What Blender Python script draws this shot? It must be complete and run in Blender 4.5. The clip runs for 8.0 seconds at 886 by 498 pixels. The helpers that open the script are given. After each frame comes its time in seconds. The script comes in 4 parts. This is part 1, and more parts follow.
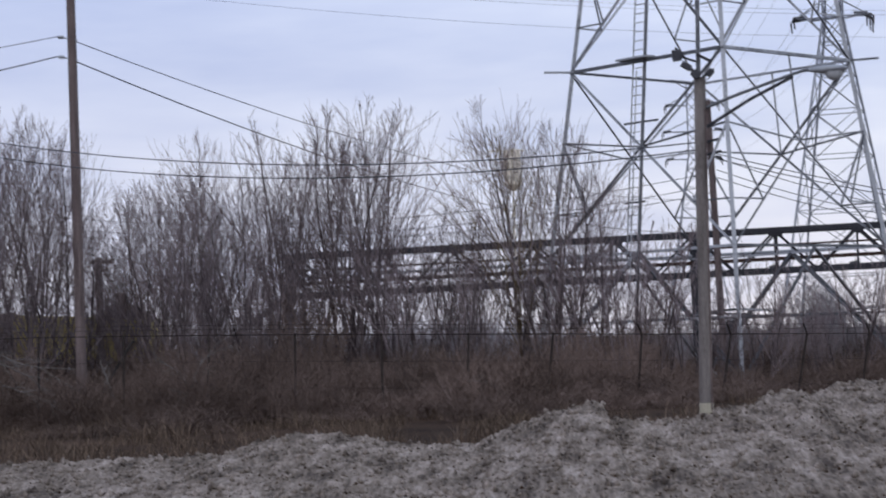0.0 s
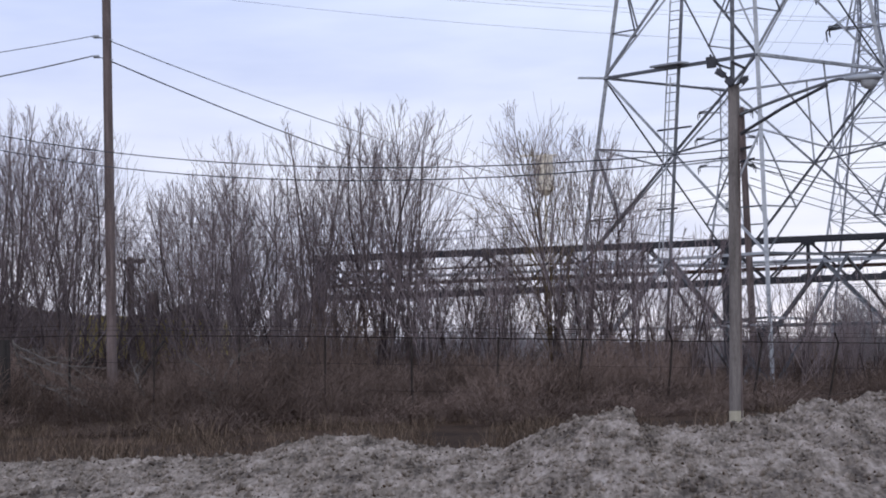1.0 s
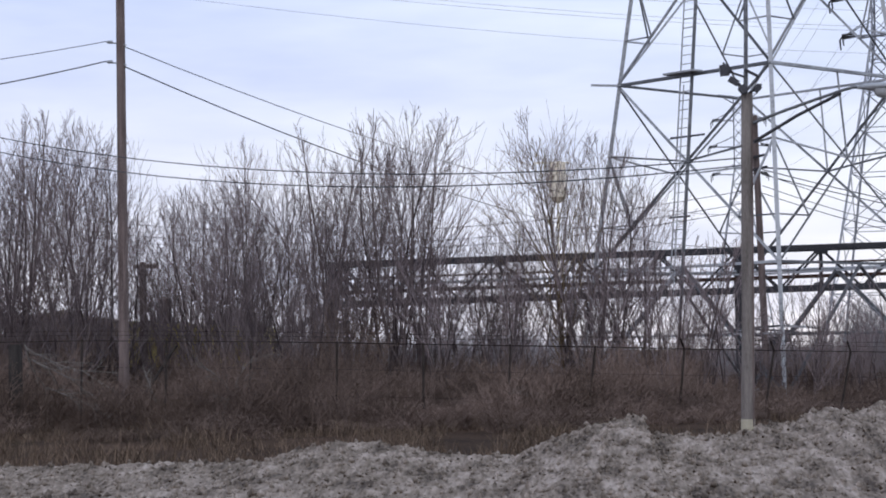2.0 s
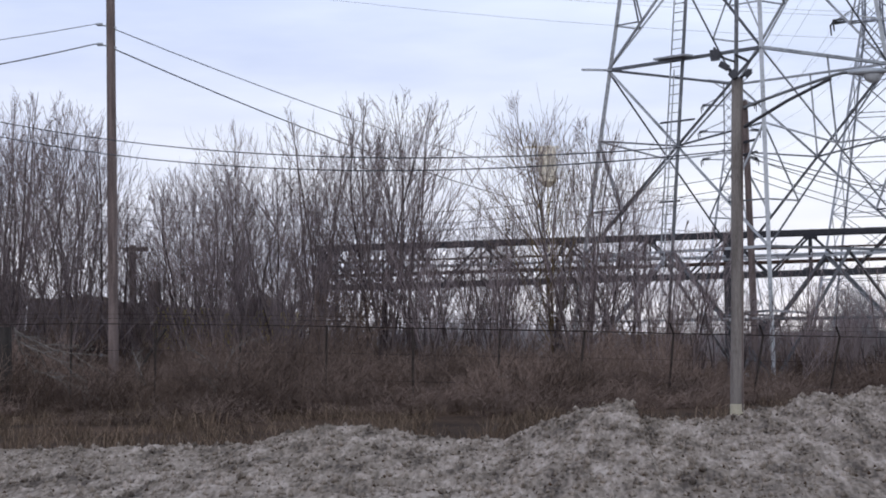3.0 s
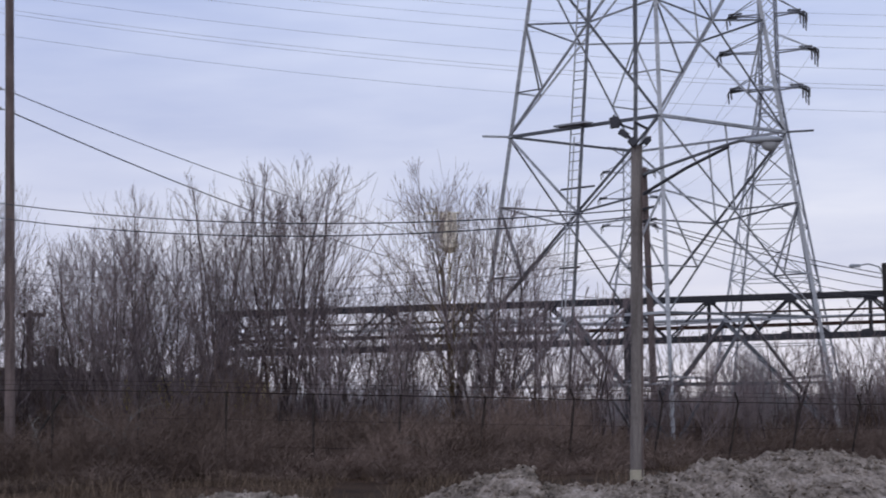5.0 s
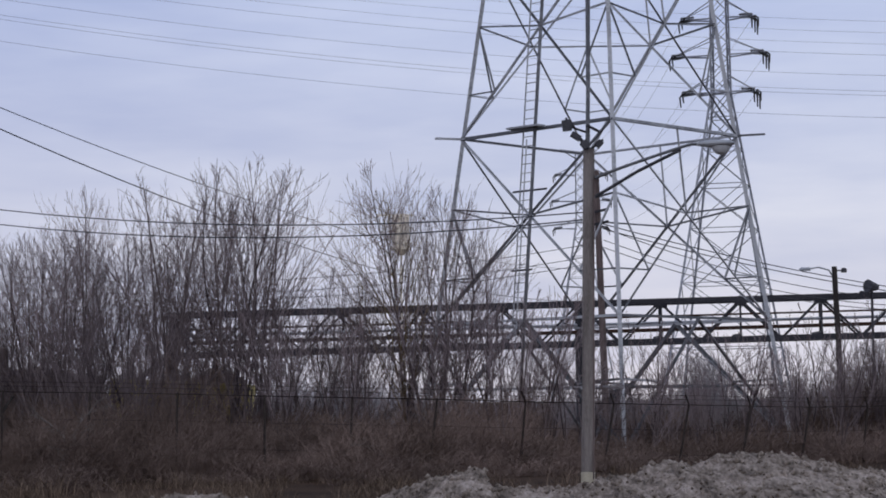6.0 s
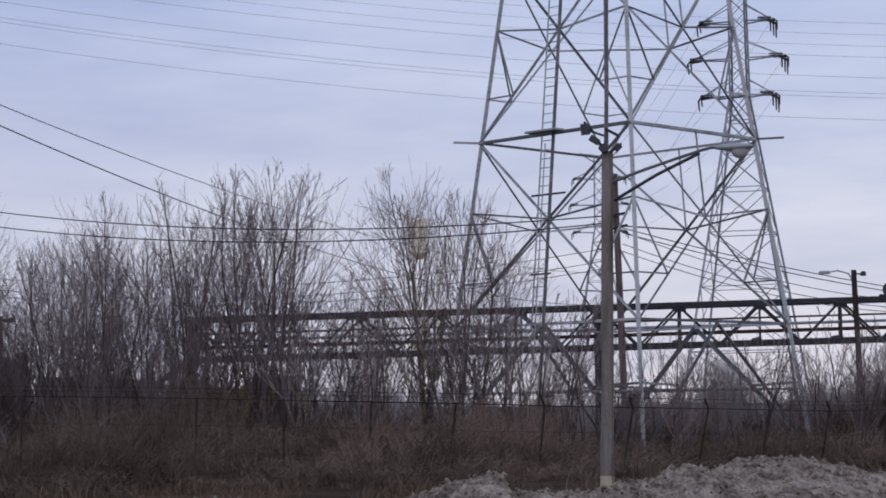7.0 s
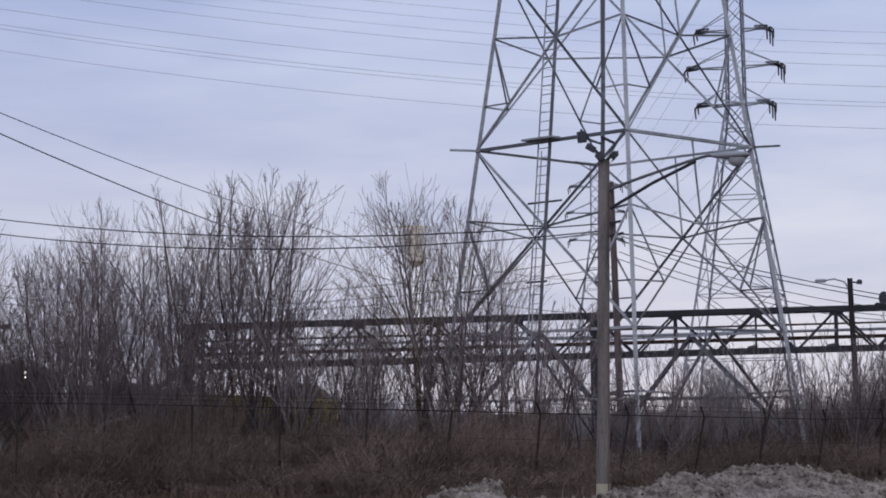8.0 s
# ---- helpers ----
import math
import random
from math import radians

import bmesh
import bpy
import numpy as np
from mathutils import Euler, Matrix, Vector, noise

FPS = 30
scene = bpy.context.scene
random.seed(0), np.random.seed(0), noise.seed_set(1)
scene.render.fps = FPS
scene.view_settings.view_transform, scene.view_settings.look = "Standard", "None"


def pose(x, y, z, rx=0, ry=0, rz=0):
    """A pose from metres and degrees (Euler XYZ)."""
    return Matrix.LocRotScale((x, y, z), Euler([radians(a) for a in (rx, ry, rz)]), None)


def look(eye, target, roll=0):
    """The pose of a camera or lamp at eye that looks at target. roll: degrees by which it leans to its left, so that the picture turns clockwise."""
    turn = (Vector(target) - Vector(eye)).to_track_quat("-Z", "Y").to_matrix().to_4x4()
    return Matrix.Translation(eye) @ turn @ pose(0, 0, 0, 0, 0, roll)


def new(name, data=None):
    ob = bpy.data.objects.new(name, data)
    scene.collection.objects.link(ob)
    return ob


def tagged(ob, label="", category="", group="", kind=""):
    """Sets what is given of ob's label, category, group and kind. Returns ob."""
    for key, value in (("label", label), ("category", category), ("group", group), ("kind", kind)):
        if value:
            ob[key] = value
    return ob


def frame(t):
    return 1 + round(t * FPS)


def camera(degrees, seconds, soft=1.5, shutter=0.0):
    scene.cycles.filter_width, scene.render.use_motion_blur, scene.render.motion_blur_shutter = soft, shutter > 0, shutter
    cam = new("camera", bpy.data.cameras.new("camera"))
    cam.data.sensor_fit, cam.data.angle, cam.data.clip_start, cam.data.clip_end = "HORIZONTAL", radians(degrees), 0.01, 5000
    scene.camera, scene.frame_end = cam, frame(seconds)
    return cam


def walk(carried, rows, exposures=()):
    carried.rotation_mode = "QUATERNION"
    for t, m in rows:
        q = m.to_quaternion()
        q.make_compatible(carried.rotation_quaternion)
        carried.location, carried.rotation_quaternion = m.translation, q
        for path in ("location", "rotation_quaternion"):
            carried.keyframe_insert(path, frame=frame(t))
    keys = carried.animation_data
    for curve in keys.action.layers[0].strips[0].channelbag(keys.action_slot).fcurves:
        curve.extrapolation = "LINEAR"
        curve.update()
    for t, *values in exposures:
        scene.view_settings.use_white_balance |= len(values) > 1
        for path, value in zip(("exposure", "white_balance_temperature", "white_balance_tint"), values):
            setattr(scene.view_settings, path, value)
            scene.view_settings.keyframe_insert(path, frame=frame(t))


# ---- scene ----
EYE = 1.7
cam = camera(25.0, 8.0, soft=1.8, shutter=0.5)
# seconds, yaw, pitch, lean of a camera held in one place
ROWS = [
    (0.0, 2.779, 2.628, 2.173),
    (0.2, 3.239, 2.847, 1.847),
    (0.5, 3.622, 2.555, 1.358),
    (1.0, 3.640, 2.765, 1.362),
    (1.5, 3.783, 3.189, 1.170),
    (1.7, 4.061, 3.160, 1.090),
    (2.8, 3.607, 2.384, 0.925),
    (3.0, 3.679, 2.498, 0.887),
    (3.5, 3.313, 3.085, 0.885),
    (4.0, 2.822, 3.565, 0.974),
    (4.5, 2.128, 4.122, 1.150),
    (5.0, 0.841, 4.340, 0.943),
    (5.2, 0.411, 4.398, 0.926),
    (6.3, -0.615, 4.374, 0.829),
    (6.5, -0.129, 4.401, 0.879),
    (7.0, -0.001, 4.503, 0.912),
    (7.5, -0.048, 4.630, 0.879),
    (8.0, -0.116, 4.716, 0.797),
]
EXPOSURES = [(0.0, 0.08, 6420, 7), (1.0, 0.30, 6450, 7), (3.0, 0.36, 6620, 4), (3.5, 0.35, 6540, 4), (4.0, 0.25, 6440, 6), (4.5, 0.14, 6400, 7), (5.2, -0.06, 6480, 9), (6.5, -0.16, 6450, 9), (8.0, -0.17, 6480, 9)]
walk(cam, [(t, pose(0, 0, EYE, 90 + pitch, lean, yaw)) for t, yaw, pitch, lean in ROWS], EXPOSURES)

# ---------------------------------------------------------------- sky and light
SUN_AZ, SUN_EL = 215.0, 38.0


def make_world():
    world = bpy.data.worlds.new("overcast_sky")
    scene.world = world
    world.use_nodes = True
    nt = world.node_tree
    nt.nodes.clear()
    link = nt.links.new
    out = nt.nodes.new("ShaderNodeOutputWorld")
    bg_sky = nt.nodes.new("ShaderNodeBackground")
    bg_cloud = nt.nodes.new("ShaderNodeBackground")
    mix = nt.nodes.new("ShaderNodeMixShader")
    sky = nt.nodes.new("ShaderNodeTexSky")
    sky.sky_type = "NISHITA"
    sky.sun_disc = False
    sky.sun_elevation, sky.sun_rotation = radians(SUN_EL), radians(SUN_AZ)
    link(sky.outputs[0], bg_sky.inputs[0])
    bg_sky.inputs[1].default_value = 0.08
    # the cloud deck: paler and pinker low down, bluer high up, in long soft streaks
    tc = nt.nodes.new("ShaderNodeTexCoord")
    sep = nt.nodes.new("ShaderNodeSeparateXYZ")
    link(tc.outputs["Generated"], sep.inputs[0])
    ramp = nt.nodes.new("ShaderNodeValToRGB")
    link(sep.outputs[2], ramp.inputs[0])
    els = ramp.color_ramp.elements
    els[0].position, els[0].color = 0.0, (0.78, 0.75, 0.88, 1)
    els[1].position, els[1].color = 0.5, (0.50, 0.57, 0.80, 1)
    for p, c in ((0.09, (0.69, 0.71, 0.89, 1)), (0.2, (0.56, 0.63, 0.90, 1))):
        e = els.new(p)
        e.color = c
    mp = nt.nodes.new("ShaderNodeMapping")
    mp.inputs["Scale"].default_value = (2.2, 2.2, 11.0)
    mp.inputs["Rotation"].default_value = (0, radians(-6), 0)
    link(tc.outputs["Generated"], mp.inputs[0])
    noi = nt.nodes.new("ShaderNodeTexNoise")
    noi.inputs["Scale"].default_value, noi.inputs["Detail"].default_value = 2.6, 5
    noi.inputs["Roughness"].default_value = 0.5
    link(mp.outputs[0], noi.inputs[0])
    r2 = nt.nodes.new("ShaderNodeValToRGB")
    r2.color_ramp.elements[0].position, r2.color_ramp.elements[0].color = 0.35, (0.86, 0.88, 0.93, 1)
    r2.color_ramp.elements[1].position, r2.color_ramp.elements[1].color = 0.68, (1.14, 1.12, 1.06, 1)
    link(noi.outputs[0], r2.inputs[0])
    mul = nt.nodes.new("ShaderNodeMix")
    mul.data_type, mul.blend_type = "RGBA", "MULTIPLY"
    mul.inputs[0].default_value = 1.0
    link(ramp.outputs[0], mul.inputs[6])
    link(r2.outputs[0], mul.inputs[7])
    # the deck grows brighter towards one side
    side = nt.nodes.new("ShaderNodeMapRange")
    side.inputs[1].default_value, side.inputs[2].default_value = -0.35, 0.6
    link(sep.outputs[0], side.inputs[0])
    r3 = nt.nodes.new("ShaderNodeValToRGB")
    r3.color_ramp.elements[0].color = (0.92, 0.92, 0.96, 1)
    r3.color_ramp.elements[1].color = (1.28, 1.25, 1.14, 1)
    link(side.outputs[0], r3.inputs[0])
    mul2 = nt.nodes.new("ShaderNodeMix")
    mul2.data_type, mul2.blend_type = "RGBA", "MULTIPLY"
    mul2.inputs[0].default_value = 1.0
    link(mul.outputs[2], mul2.inputs[6])
    link(r3.outputs[0], mul2.inputs[7])
    link(mul2.outputs[2], bg_cloud.inputs[0])
    bg_cloud.inputs[1].default_value = 1.0
    mix.inputs[0].default_value = 0.9
    link(bg_sky.outputs[0], mix.inputs[1])
    link(bg_cloud.outputs[0], mix.inputs[2])
    link(mix.outputs[0], out.inputs[0])


make_world()
sun = new("sun", bpy.data.lights.new("sun", "SUN"))
sun.data.energy, sun.data.angle, sun.data.color = 0.5, radians(25), (1.0, 0.95, 0.9)
sun.matrix_world = look((-20, -30, 40), (0, 10, 0))


# ---------------------------------------------------------------- materials
def mat(name, dark, light, rough=0.8, metal=0.0, scale=3.0, fine=40.0, bump=0.3, dist=0.02, stretch=(1, 1, 1), spread=0.0, obj=True):
    m = bpy.data.materials.new(name)
    m.use_nodes = True
    nt = m.node_tree
    link = nt.links.new
    b = nt.nodes["Principled BSDF"]
    b.inputs["Roughness"].default_value, b.inputs["Metallic"].default_value = rough, metal
    if rough >= 0.85:
        b.inputs["Specular IOR Level"].default_value = 0.08
    tc = nt.nodes.new("ShaderNodeTexCoord")
    mp = nt.nodes.new("ShaderNodeMapping")
    mp.inputs["Scale"].default_value = stretch
    link(tc.outputs["Object"], mp.inputs[0])
    big, small = nt.nodes.new("ShaderNodeTexNoise"), nt.nodes.new("ShaderNodeTexNoise")
    for n, s in ((big, scale), (small, fine)):
        n.inputs["Scale"].default_value, n.inputs["Detail"].default_value = s, 4
        link(mp.outputs[0], n.inputs[0])
    add = nt.nodes.new("ShaderNodeMath")
    add.operation = "MULTIPLY_ADD"
    add.inputs[1].default_value = 0.45
    link(small.outputs[0], add.inputs[0])
    half = nt.nodes.new("ShaderNodeMath")
    half.operation = "MULTIPLY"
    half.inputs[1].default_value = 0.55
    link(big.outputs[0], half.inputs[0])
    link(half.outputs[0], add.inputs[2])
    src = add.outputs[0]
    if spread:
        info = nt.nodes.new("ShaderNodeObjectInfo") if obj else nt.nodes.new("ShaderNodeNewGeometry")
        k = nt.nodes.new("ShaderNodeMath")
        k.operation = "MULTIPLY_ADD"
        k.inputs[1].default_value = spread
        link(info.outputs["Random"] if obj else info.outputs["Random Per Island"], k.inputs[0])
        link(src, k.inputs[2])
        k2 = nt.nodes.new("ShaderNodeMath")
        k2.operation = "SUBTRACT"
        k2.inputs[1].default_value = spread / 2
        link(k.outputs[0], k2.inputs[0])
        src = k2.outputs[0]
    ramp = nt.nodes.new("ShaderNodeValToRGB")
    e = ramp.color_ramp.elements
    e[0].position, e[0].color = 0.34, (*dark, 1)
    e[1].position, e[1].color = 0.66, (*light, 1)
    link(src, ramp.inputs[0])
    link(ramp.outputs[0], b.inputs["Base Color"])
    if bump:
        bm_ = nt.nodes.new("ShaderNodeBump")
        bm_.inputs["Strength"].default_value, bm_.inputs["Distance"].default_value = bump, dist
        link(small.outputs[0], bm_.inputs["Height"])
        link(bm_.outputs[0], b.inputs["Normal"])
    return m


GALV = mat("galvanised_steel", (0.125, 0.128, 0.138), (0.50, 0.507, 0.525), 0.6, 0.25, 0.8, 9, 0.15, 0.005, spread=0.6)
# steel of distant structures, with the haze mixed into a flatter, bluer grey
GALV_HAZE = mat("far_steel_haze_tint", (0.16, 0.165, 0.185), (0.36, 0.37, 0.41), 0.7, 0.2, 0.5, 5, 0.0, spread=0.5)
DARK_STEEL = mat("dark_painted_steel", (0.016, 0.016, 0.022), (0.05, 0.047, 0.054), 0.6, 0.2, 0.7, 12, 0.2, 0.01, spread=0.2)
RUST = mat("rusty_steel", (0.05, 0.03, 0.024), (0.12, 0.07, 0.05), 0.85, 0.1, 1.2, 14, 0.3, 0.01)
POLE_GREY = mat("weathered_pole_wood", (0.108, 0.093, 0.085), (0.32, 0.282, 0.257), 0.9, 0, 1.5, 22, 0.5, 0.02, (6, 6, 0.5))
POLE_BROWN = mat("brown_pole_wood", (0.093, 0.071, 0.066), (0.268, 0.208, 0.193), 0.9, 0, 1.5, 22, 0.5, 0.02, (6, 6, 0.5))
POLE_DARK = mat("tarred_pole_wood", (0.03, 0.027, 0.025), (0.075, 0.065, 0.06), 0.9, 0, 1.5, 22, 0.5, 0.02, (6, 6, 0.5))
PALE_PAINT = mat("pale_marker_paint", (0.40, 0.36, 0.26), (0.58, 0.52, 0.40), 0.8, 0, 3, 30, 0.3)
BLACK_METAL = mat("black_fitting", (0.035, 0.034, 0.04), (0.09, 0.088, 0.1), 0.6, 0.3, 4, 30, 0.1)
FENCE_PAINT = mat("brown_black_fence_steel", (0.028, 0.023, 0.020), (0.07, 0.056, 0.05), 0.9, 0.0, 4, 30, 0.1)
LAMP_GREY = mat("lamp_housing_grey", (0.30, 0.31, 0.33), (0.42, 0.43, 0.45), 0.5, 0.2, 4, 30, 0.05)
LENS = mat("lamp_lens", (0.38, 0.39, 0.40), (0.5, 0.5, 0.5), 0.25, 0, 4, 30, 0.0)
INSUL = mat("dark_insulator", (0.012, 0.011, 0.012), (0.03, 0.026, 0.025), 0.4, 0, 4, 30, 0.0)
WIRE_DARK = mat("dark_cable", (0.05, 0.05, 0.06), (0.09, 0.09, 0.1), 0.7, 0.2, 2, 30, 0.0)
WIRE_PALE = mat("aluminium_conductor", (0.30, 0.31, 0.36), (0.38, 0.39, 0.44), 0.6, 0.3, 2, 30, 0.0)
BARK = mat("grey_brown_bark", (0.126, 0.099, 0.100), (0.315, 0.255, 0.254), 0.95, 0, 1.0, 16, 0.5, 0.02, spread=0.3)
TRUNK = mat("dark_trunk_bark", (0.062, 0.048, 0.048), (0.175, 0.138, 0.134), 0.95, 0, 1.0, 16, 0.5, 0.02, spread=0.3)
BARK_WARM = mat("ochre_bark", (0.12, 0.085, 0.05), (0.26, 0.19, 0.11), 0.95, 0, 1.0, 16, 0.5, 0.02)
TWIG = mat("brush_twigs", (0.099, 0.071, 0.059), (0.262, 0.19, 0.158), 0.95, 0, 0.6, 9, 0.3, 0.02, spread=0.3)
TWIG_RED = mat("reddish_brush_twigs", (0.08, 0.057, 0.046), (0.205, 0.147, 0.118), 0.95, 0, 0.6, 9, 0.3, 0.02, spread=0.25)
TWIG_PALE = mat("pale_dead_wood", (0.13, 0.115, 0.105), (0.24, 0.215, 0.195), 0.95, 0, 1.0, 12, 0.3, 0.02)
GRASS = mat("dry_grass", (0.068, 0.049, 0.037), (0.21, 0.151, 0.109), 0.95, 0, 0.35, 3, 0.0, spread=0.45, obj=False)
SOIL = mat("leaf_litter_soil", (0.023, 0.015, 0.010), (0.088, 0.054, 0.036), 0.95, 0, 0.25, 5, 0.6, 0.05)
YELLOW = mat("faded_yellow_paint", (0.42, 0.33, 0.09), (0.72, 0.58, 0.18), 0.7, 0, 0.8, 8, 0.1)
# tan tank paint, lightened towards the sky colour in place of haze
TAN = mat("tan_paint_haze_paled", (0.88, 0.77, 0.62), (0.94, 0.85, 0.71), 0.85, 0, 0.08, 1.0, 0.1)
WAGON = mat("wagon_brown_paint", (0.13, 0.09, 0.073), (0.30, 0.212, 0.168), 0.8, 0.05, 0.9, 12, 0.3, 0.01)
MAROON = mat("maroon_engine_paint", (0.12, 0.088, 0.078), (0.25, 0.182, 0.162), 0.6, 0.05, 0.9, 12, 0.2, 0.01)
LOAD = mat("earth_and_scrap_load", (0.10, 0.074, 0.057), (0.25, 0.186, 0.142), 0.95, 0, 1.4, 9, 0.8, 0.08)
# bare wood for distant plants, its colour paled and greyed to stand for haze
HAZE_WOOD = mat("far_wood_haze_tint", (0.22, 0.202, 0.205), (0.34, 0.312, 0.315), 0.95, 0, 0.5, 5, 0.0, spread=0.2)


def glow(name, colour, strength):
    m = bpy.data.materials.new(name)
    m.use_nodes = True
    b = m.node_tree.nodes["Principled BSDF"]
    b.inputs["Base Color"].default_value = (*colour, 1)
    b.inputs["Emission Color"].default_value = (*colour, 1)
    b.inputs["Emission Strength"].default_value = strength
    return m


MARKER = glow("white_marker_lamp", (1.0, 0.93, 0.85), 4.0)


def snow_material():
    m = mat("dirty_ploughed_snow", (0.083, 0.066, 0.055), (0.432, 0.366, 0.318), 0.9, 0, 2.8, 16, 1.0, 0.05, (1, 0.16, 0.6))
    nt = m.node_tree
    b = nt.nodes["Principled BSDF"]
    ramp = next(n for n in nt.nodes if n.type == "VALTORGB")
    e = ramp.color_ramp.elements
    e[0].position, e[1].position = 0.37, 0.65
    mid = e.new(0.5)
    mid.color = (0.231, 0.189, 0.154, 1)
    b.inputs["Subsurface Weight"].default_value = 0.0
    return m


SNOW = snow_material()


# ---------------------------------------------------------------- mesh helpers
class Geo:
    """Vertices and faces gathered for one mesh."""

    def __init__(self):
        self.v, self.f = [], []

    def add(self, verts, faces):
        n = len(self.v)
        self.v.extend(verts)
        self.f.extend([tuple(i + n for i in f) for f in faces])

    def frame_of(self, p, q):
        d = (Vector(q) - Vector(p)).normalized()
        ref = Vector((0, 0, 1)) if abs(d.z) < 0.9 else Vector((0, 1, 0))
        a = d.cross(ref).normalized()
        return d, a, a.cross(d).normalized()

    def box(self, p, q, w, h):
        """A bar from p to q, w across and h high."""
        d, a, b = self.frame_of(p, q)
        vs = [Vector(e) + a * (w / 2 * i) + b * (h / 2 * j) for e in (p, q) for i, j in ((-1, -1), (1, -1), (1, 1), (-1, 1))]
        self.add(vs, [(3, 2, 1, 0), (4, 5, 6, 7), (0, 1, 5, 4), (1, 2, 6, 5), (2, 3, 7, 6), (3, 0, 4, 7)])

    def block(self, lo, hi, bev=0.0):
        """An upright block with its top edges chamfered."""
        (x0, y0, z0), (x1, y1, z1) = lo, hi
        rings = [(x0, y0, x1, y1, z0), (x0, y0, x1, y1, z1 - bev)]
        if bev:
            rings.append((x0 + bev, y0 + bev, x1 - bev, y1 - bev, z1))
        vs = [Vector(c) for a, b, c_, d, z in rings for c in ((a, b, z), (c_, b, z), (c_, d, z), (a, d, z))]
        fs = [(3, 2, 1, 0)]
        for k in range(len(rings) - 1):
            fs += [(4 * k + i, 4 * k + (i + 1) % 4, 4 * k + 4 + (i + 1) % 4, 4 * k + 4 + i) for i in range(4)]
        k = 4 * (len(rings) - 1)
        self.add(vs, fs + [(k, k + 1, k + 2, k + 3)])

    def angle(self, p, q, w, t=0.025):
        """A steel angle from p to q with legs w wide."""
        d, a, b = self.frame_of(p, q)
        prof = ((0, 0), (w, 0), (w, t), (t, t), (t, w), (0, w))
        vs = [Vector(e) + a * (x - w / 2) + b * (y - w / 2) for e in (p, q) for x, y in prof]
        self.add(vs, [(i, (i + 1) % 6, 6 + (i + 1) % 6, 6 + i) for i in range(6)] + [(5, 4, 3, 2, 1, 0), (6, 7, 8, 9, 10, 11)])

    def tube(self, p, q, r0, r1=None, n=8, caps=True):
        r1 = r0 if r1 is None else r1
        d, a, b = self.frame_of(p, q)
        ring = [(math.cos(2 * math.pi * i / n), math.sin(2 * math.pi * i / n)) for i in range(n)]
        vs = [Vector(e) + (a * c + b * s) * r for e, r in ((p, r0), (q, r1)) for c, s in ring]
        fs = [(i, (i + 1) % n, n + (i + 1) % n, n + i) for i in range(n)]
        if caps:
            fs += [tuple(reversed(range(n))), tuple(range(n, 2 * n))]
        self.add(vs, fs)

    def path(self, pts, radii, n=3):
        """A tapered tube through pts."""
        rows = []
        k = len(self.v)
        prev = None
        for i, p in enumerate(pts):
            d = (pts[min(i + 1, len(pts) - 1)] - pts[max(i - 1, 0)]).normalized()
            if prev is None:
                ref = Vector((0, 0, 1)) if abs(d.z) < 0.9 else Vector((0, 1, 0))
                a = d.cross(ref).normalized()
            else:
                a = (prev - d * prev.dot(d)).normalized()
            prev = a
            b = d.cross(a)
            for j in range(n):
                c, s = math.cos(2 * math.pi * j / n), math.sin(2 * math.pi * j / n)
                self.v.append(p + (a * c + b * s) * radii[i])
        for i in range(len(pts) - 1):
            for j in range(n):
                self.f.append((k + i * n + j, k + i * n + (j + 1) % n, k + (i + 1) * n + (j + 1) % n, k + (i + 1) * n + j))

    def mesh(self, name, material, smooth=False):
        me = bpy.data.meshes.new(name)
        me.from_pydata([tuple(v) for v in self.v], [], self.f)
        me.materials.append(material)
        if smooth:
            me.polygons.foreach_set("use_smooth", [True] * len(me.polygons))
        me.update()
        return me


def part(name, geo, material, parent=None, label="", smooth=False):
    """Links a gathered mesh as one object, under parent if given."""
    ob = new(name, geo.mesh(name, material, smooth))
    if parent:
        ob.parent = parent
    if label:
        ob["label"] = label
    return ob


def thing(name, label, category, at=(0, 0, 0), group="", kind=""):
    ob = new(name)
    ob.empty_display_size = 0.2
    ob.location = at
    return tagged(ob, label, category, group, kind)


def bar(name, parent, material, p, q, w, kind="angle", label=""):
    g = Geo()
    if kind == "angle":
        g.angle(p, q, w)
    elif kind == "tube":
        g.tube(p, q, w / 2)
    else:
        g.box(p, q, w, w)
    return part(name, g, material, parent, label)


def sagging(p, q, sag, n=24):
    p, q = Vector(p), Vector(q)
    return [p.lerp(q, i / n) - Vector((0, 0, 4 * sag * (i / n) * (1 - i / n))) for i in range(n + 1)]


def lerp(p, q, t):
    return Vector(p).lerp(Vector(q), t)


# ---------------------------------------------------------------- ground and snow
GROUND_Z = -0.35


def ground():
    g = Geo()
    n = 60
    xs = [-2600 + 5200 * i / n for i in range(n + 1)]
    ys = [-400 + 4400 * j / n for j in range(n + 1)]
    xs = sorted(set(xs + [-30 + 2.0 * i for i in range(31)]))
    ys = sorted(set(ys + [0 + 3.0 * i for i in range(36)]))
    for y in ys:
        for x in xs:
            near = 1.0 if (abs(x) < 40 and 40 < y < 110) else 0.0
            g.v.append(Vector((x, y, GROUND_Z + near * 0.12 * noise.noise(Vector((x * 0.15, y * 0.15, 3))))))
    m = len(xs)
    for j in range(len(ys) - 1):
        for i in range(m - 1):
            g.f.append((j * m + i, j * m + i + 1, (j + 1) * m + i + 1, (j + 1) * m + i))
    tagged(part("ground", g, SOIL, smooth=True), "flat brown soil covered with leaf litter", "ground", kind="structure")


ground()

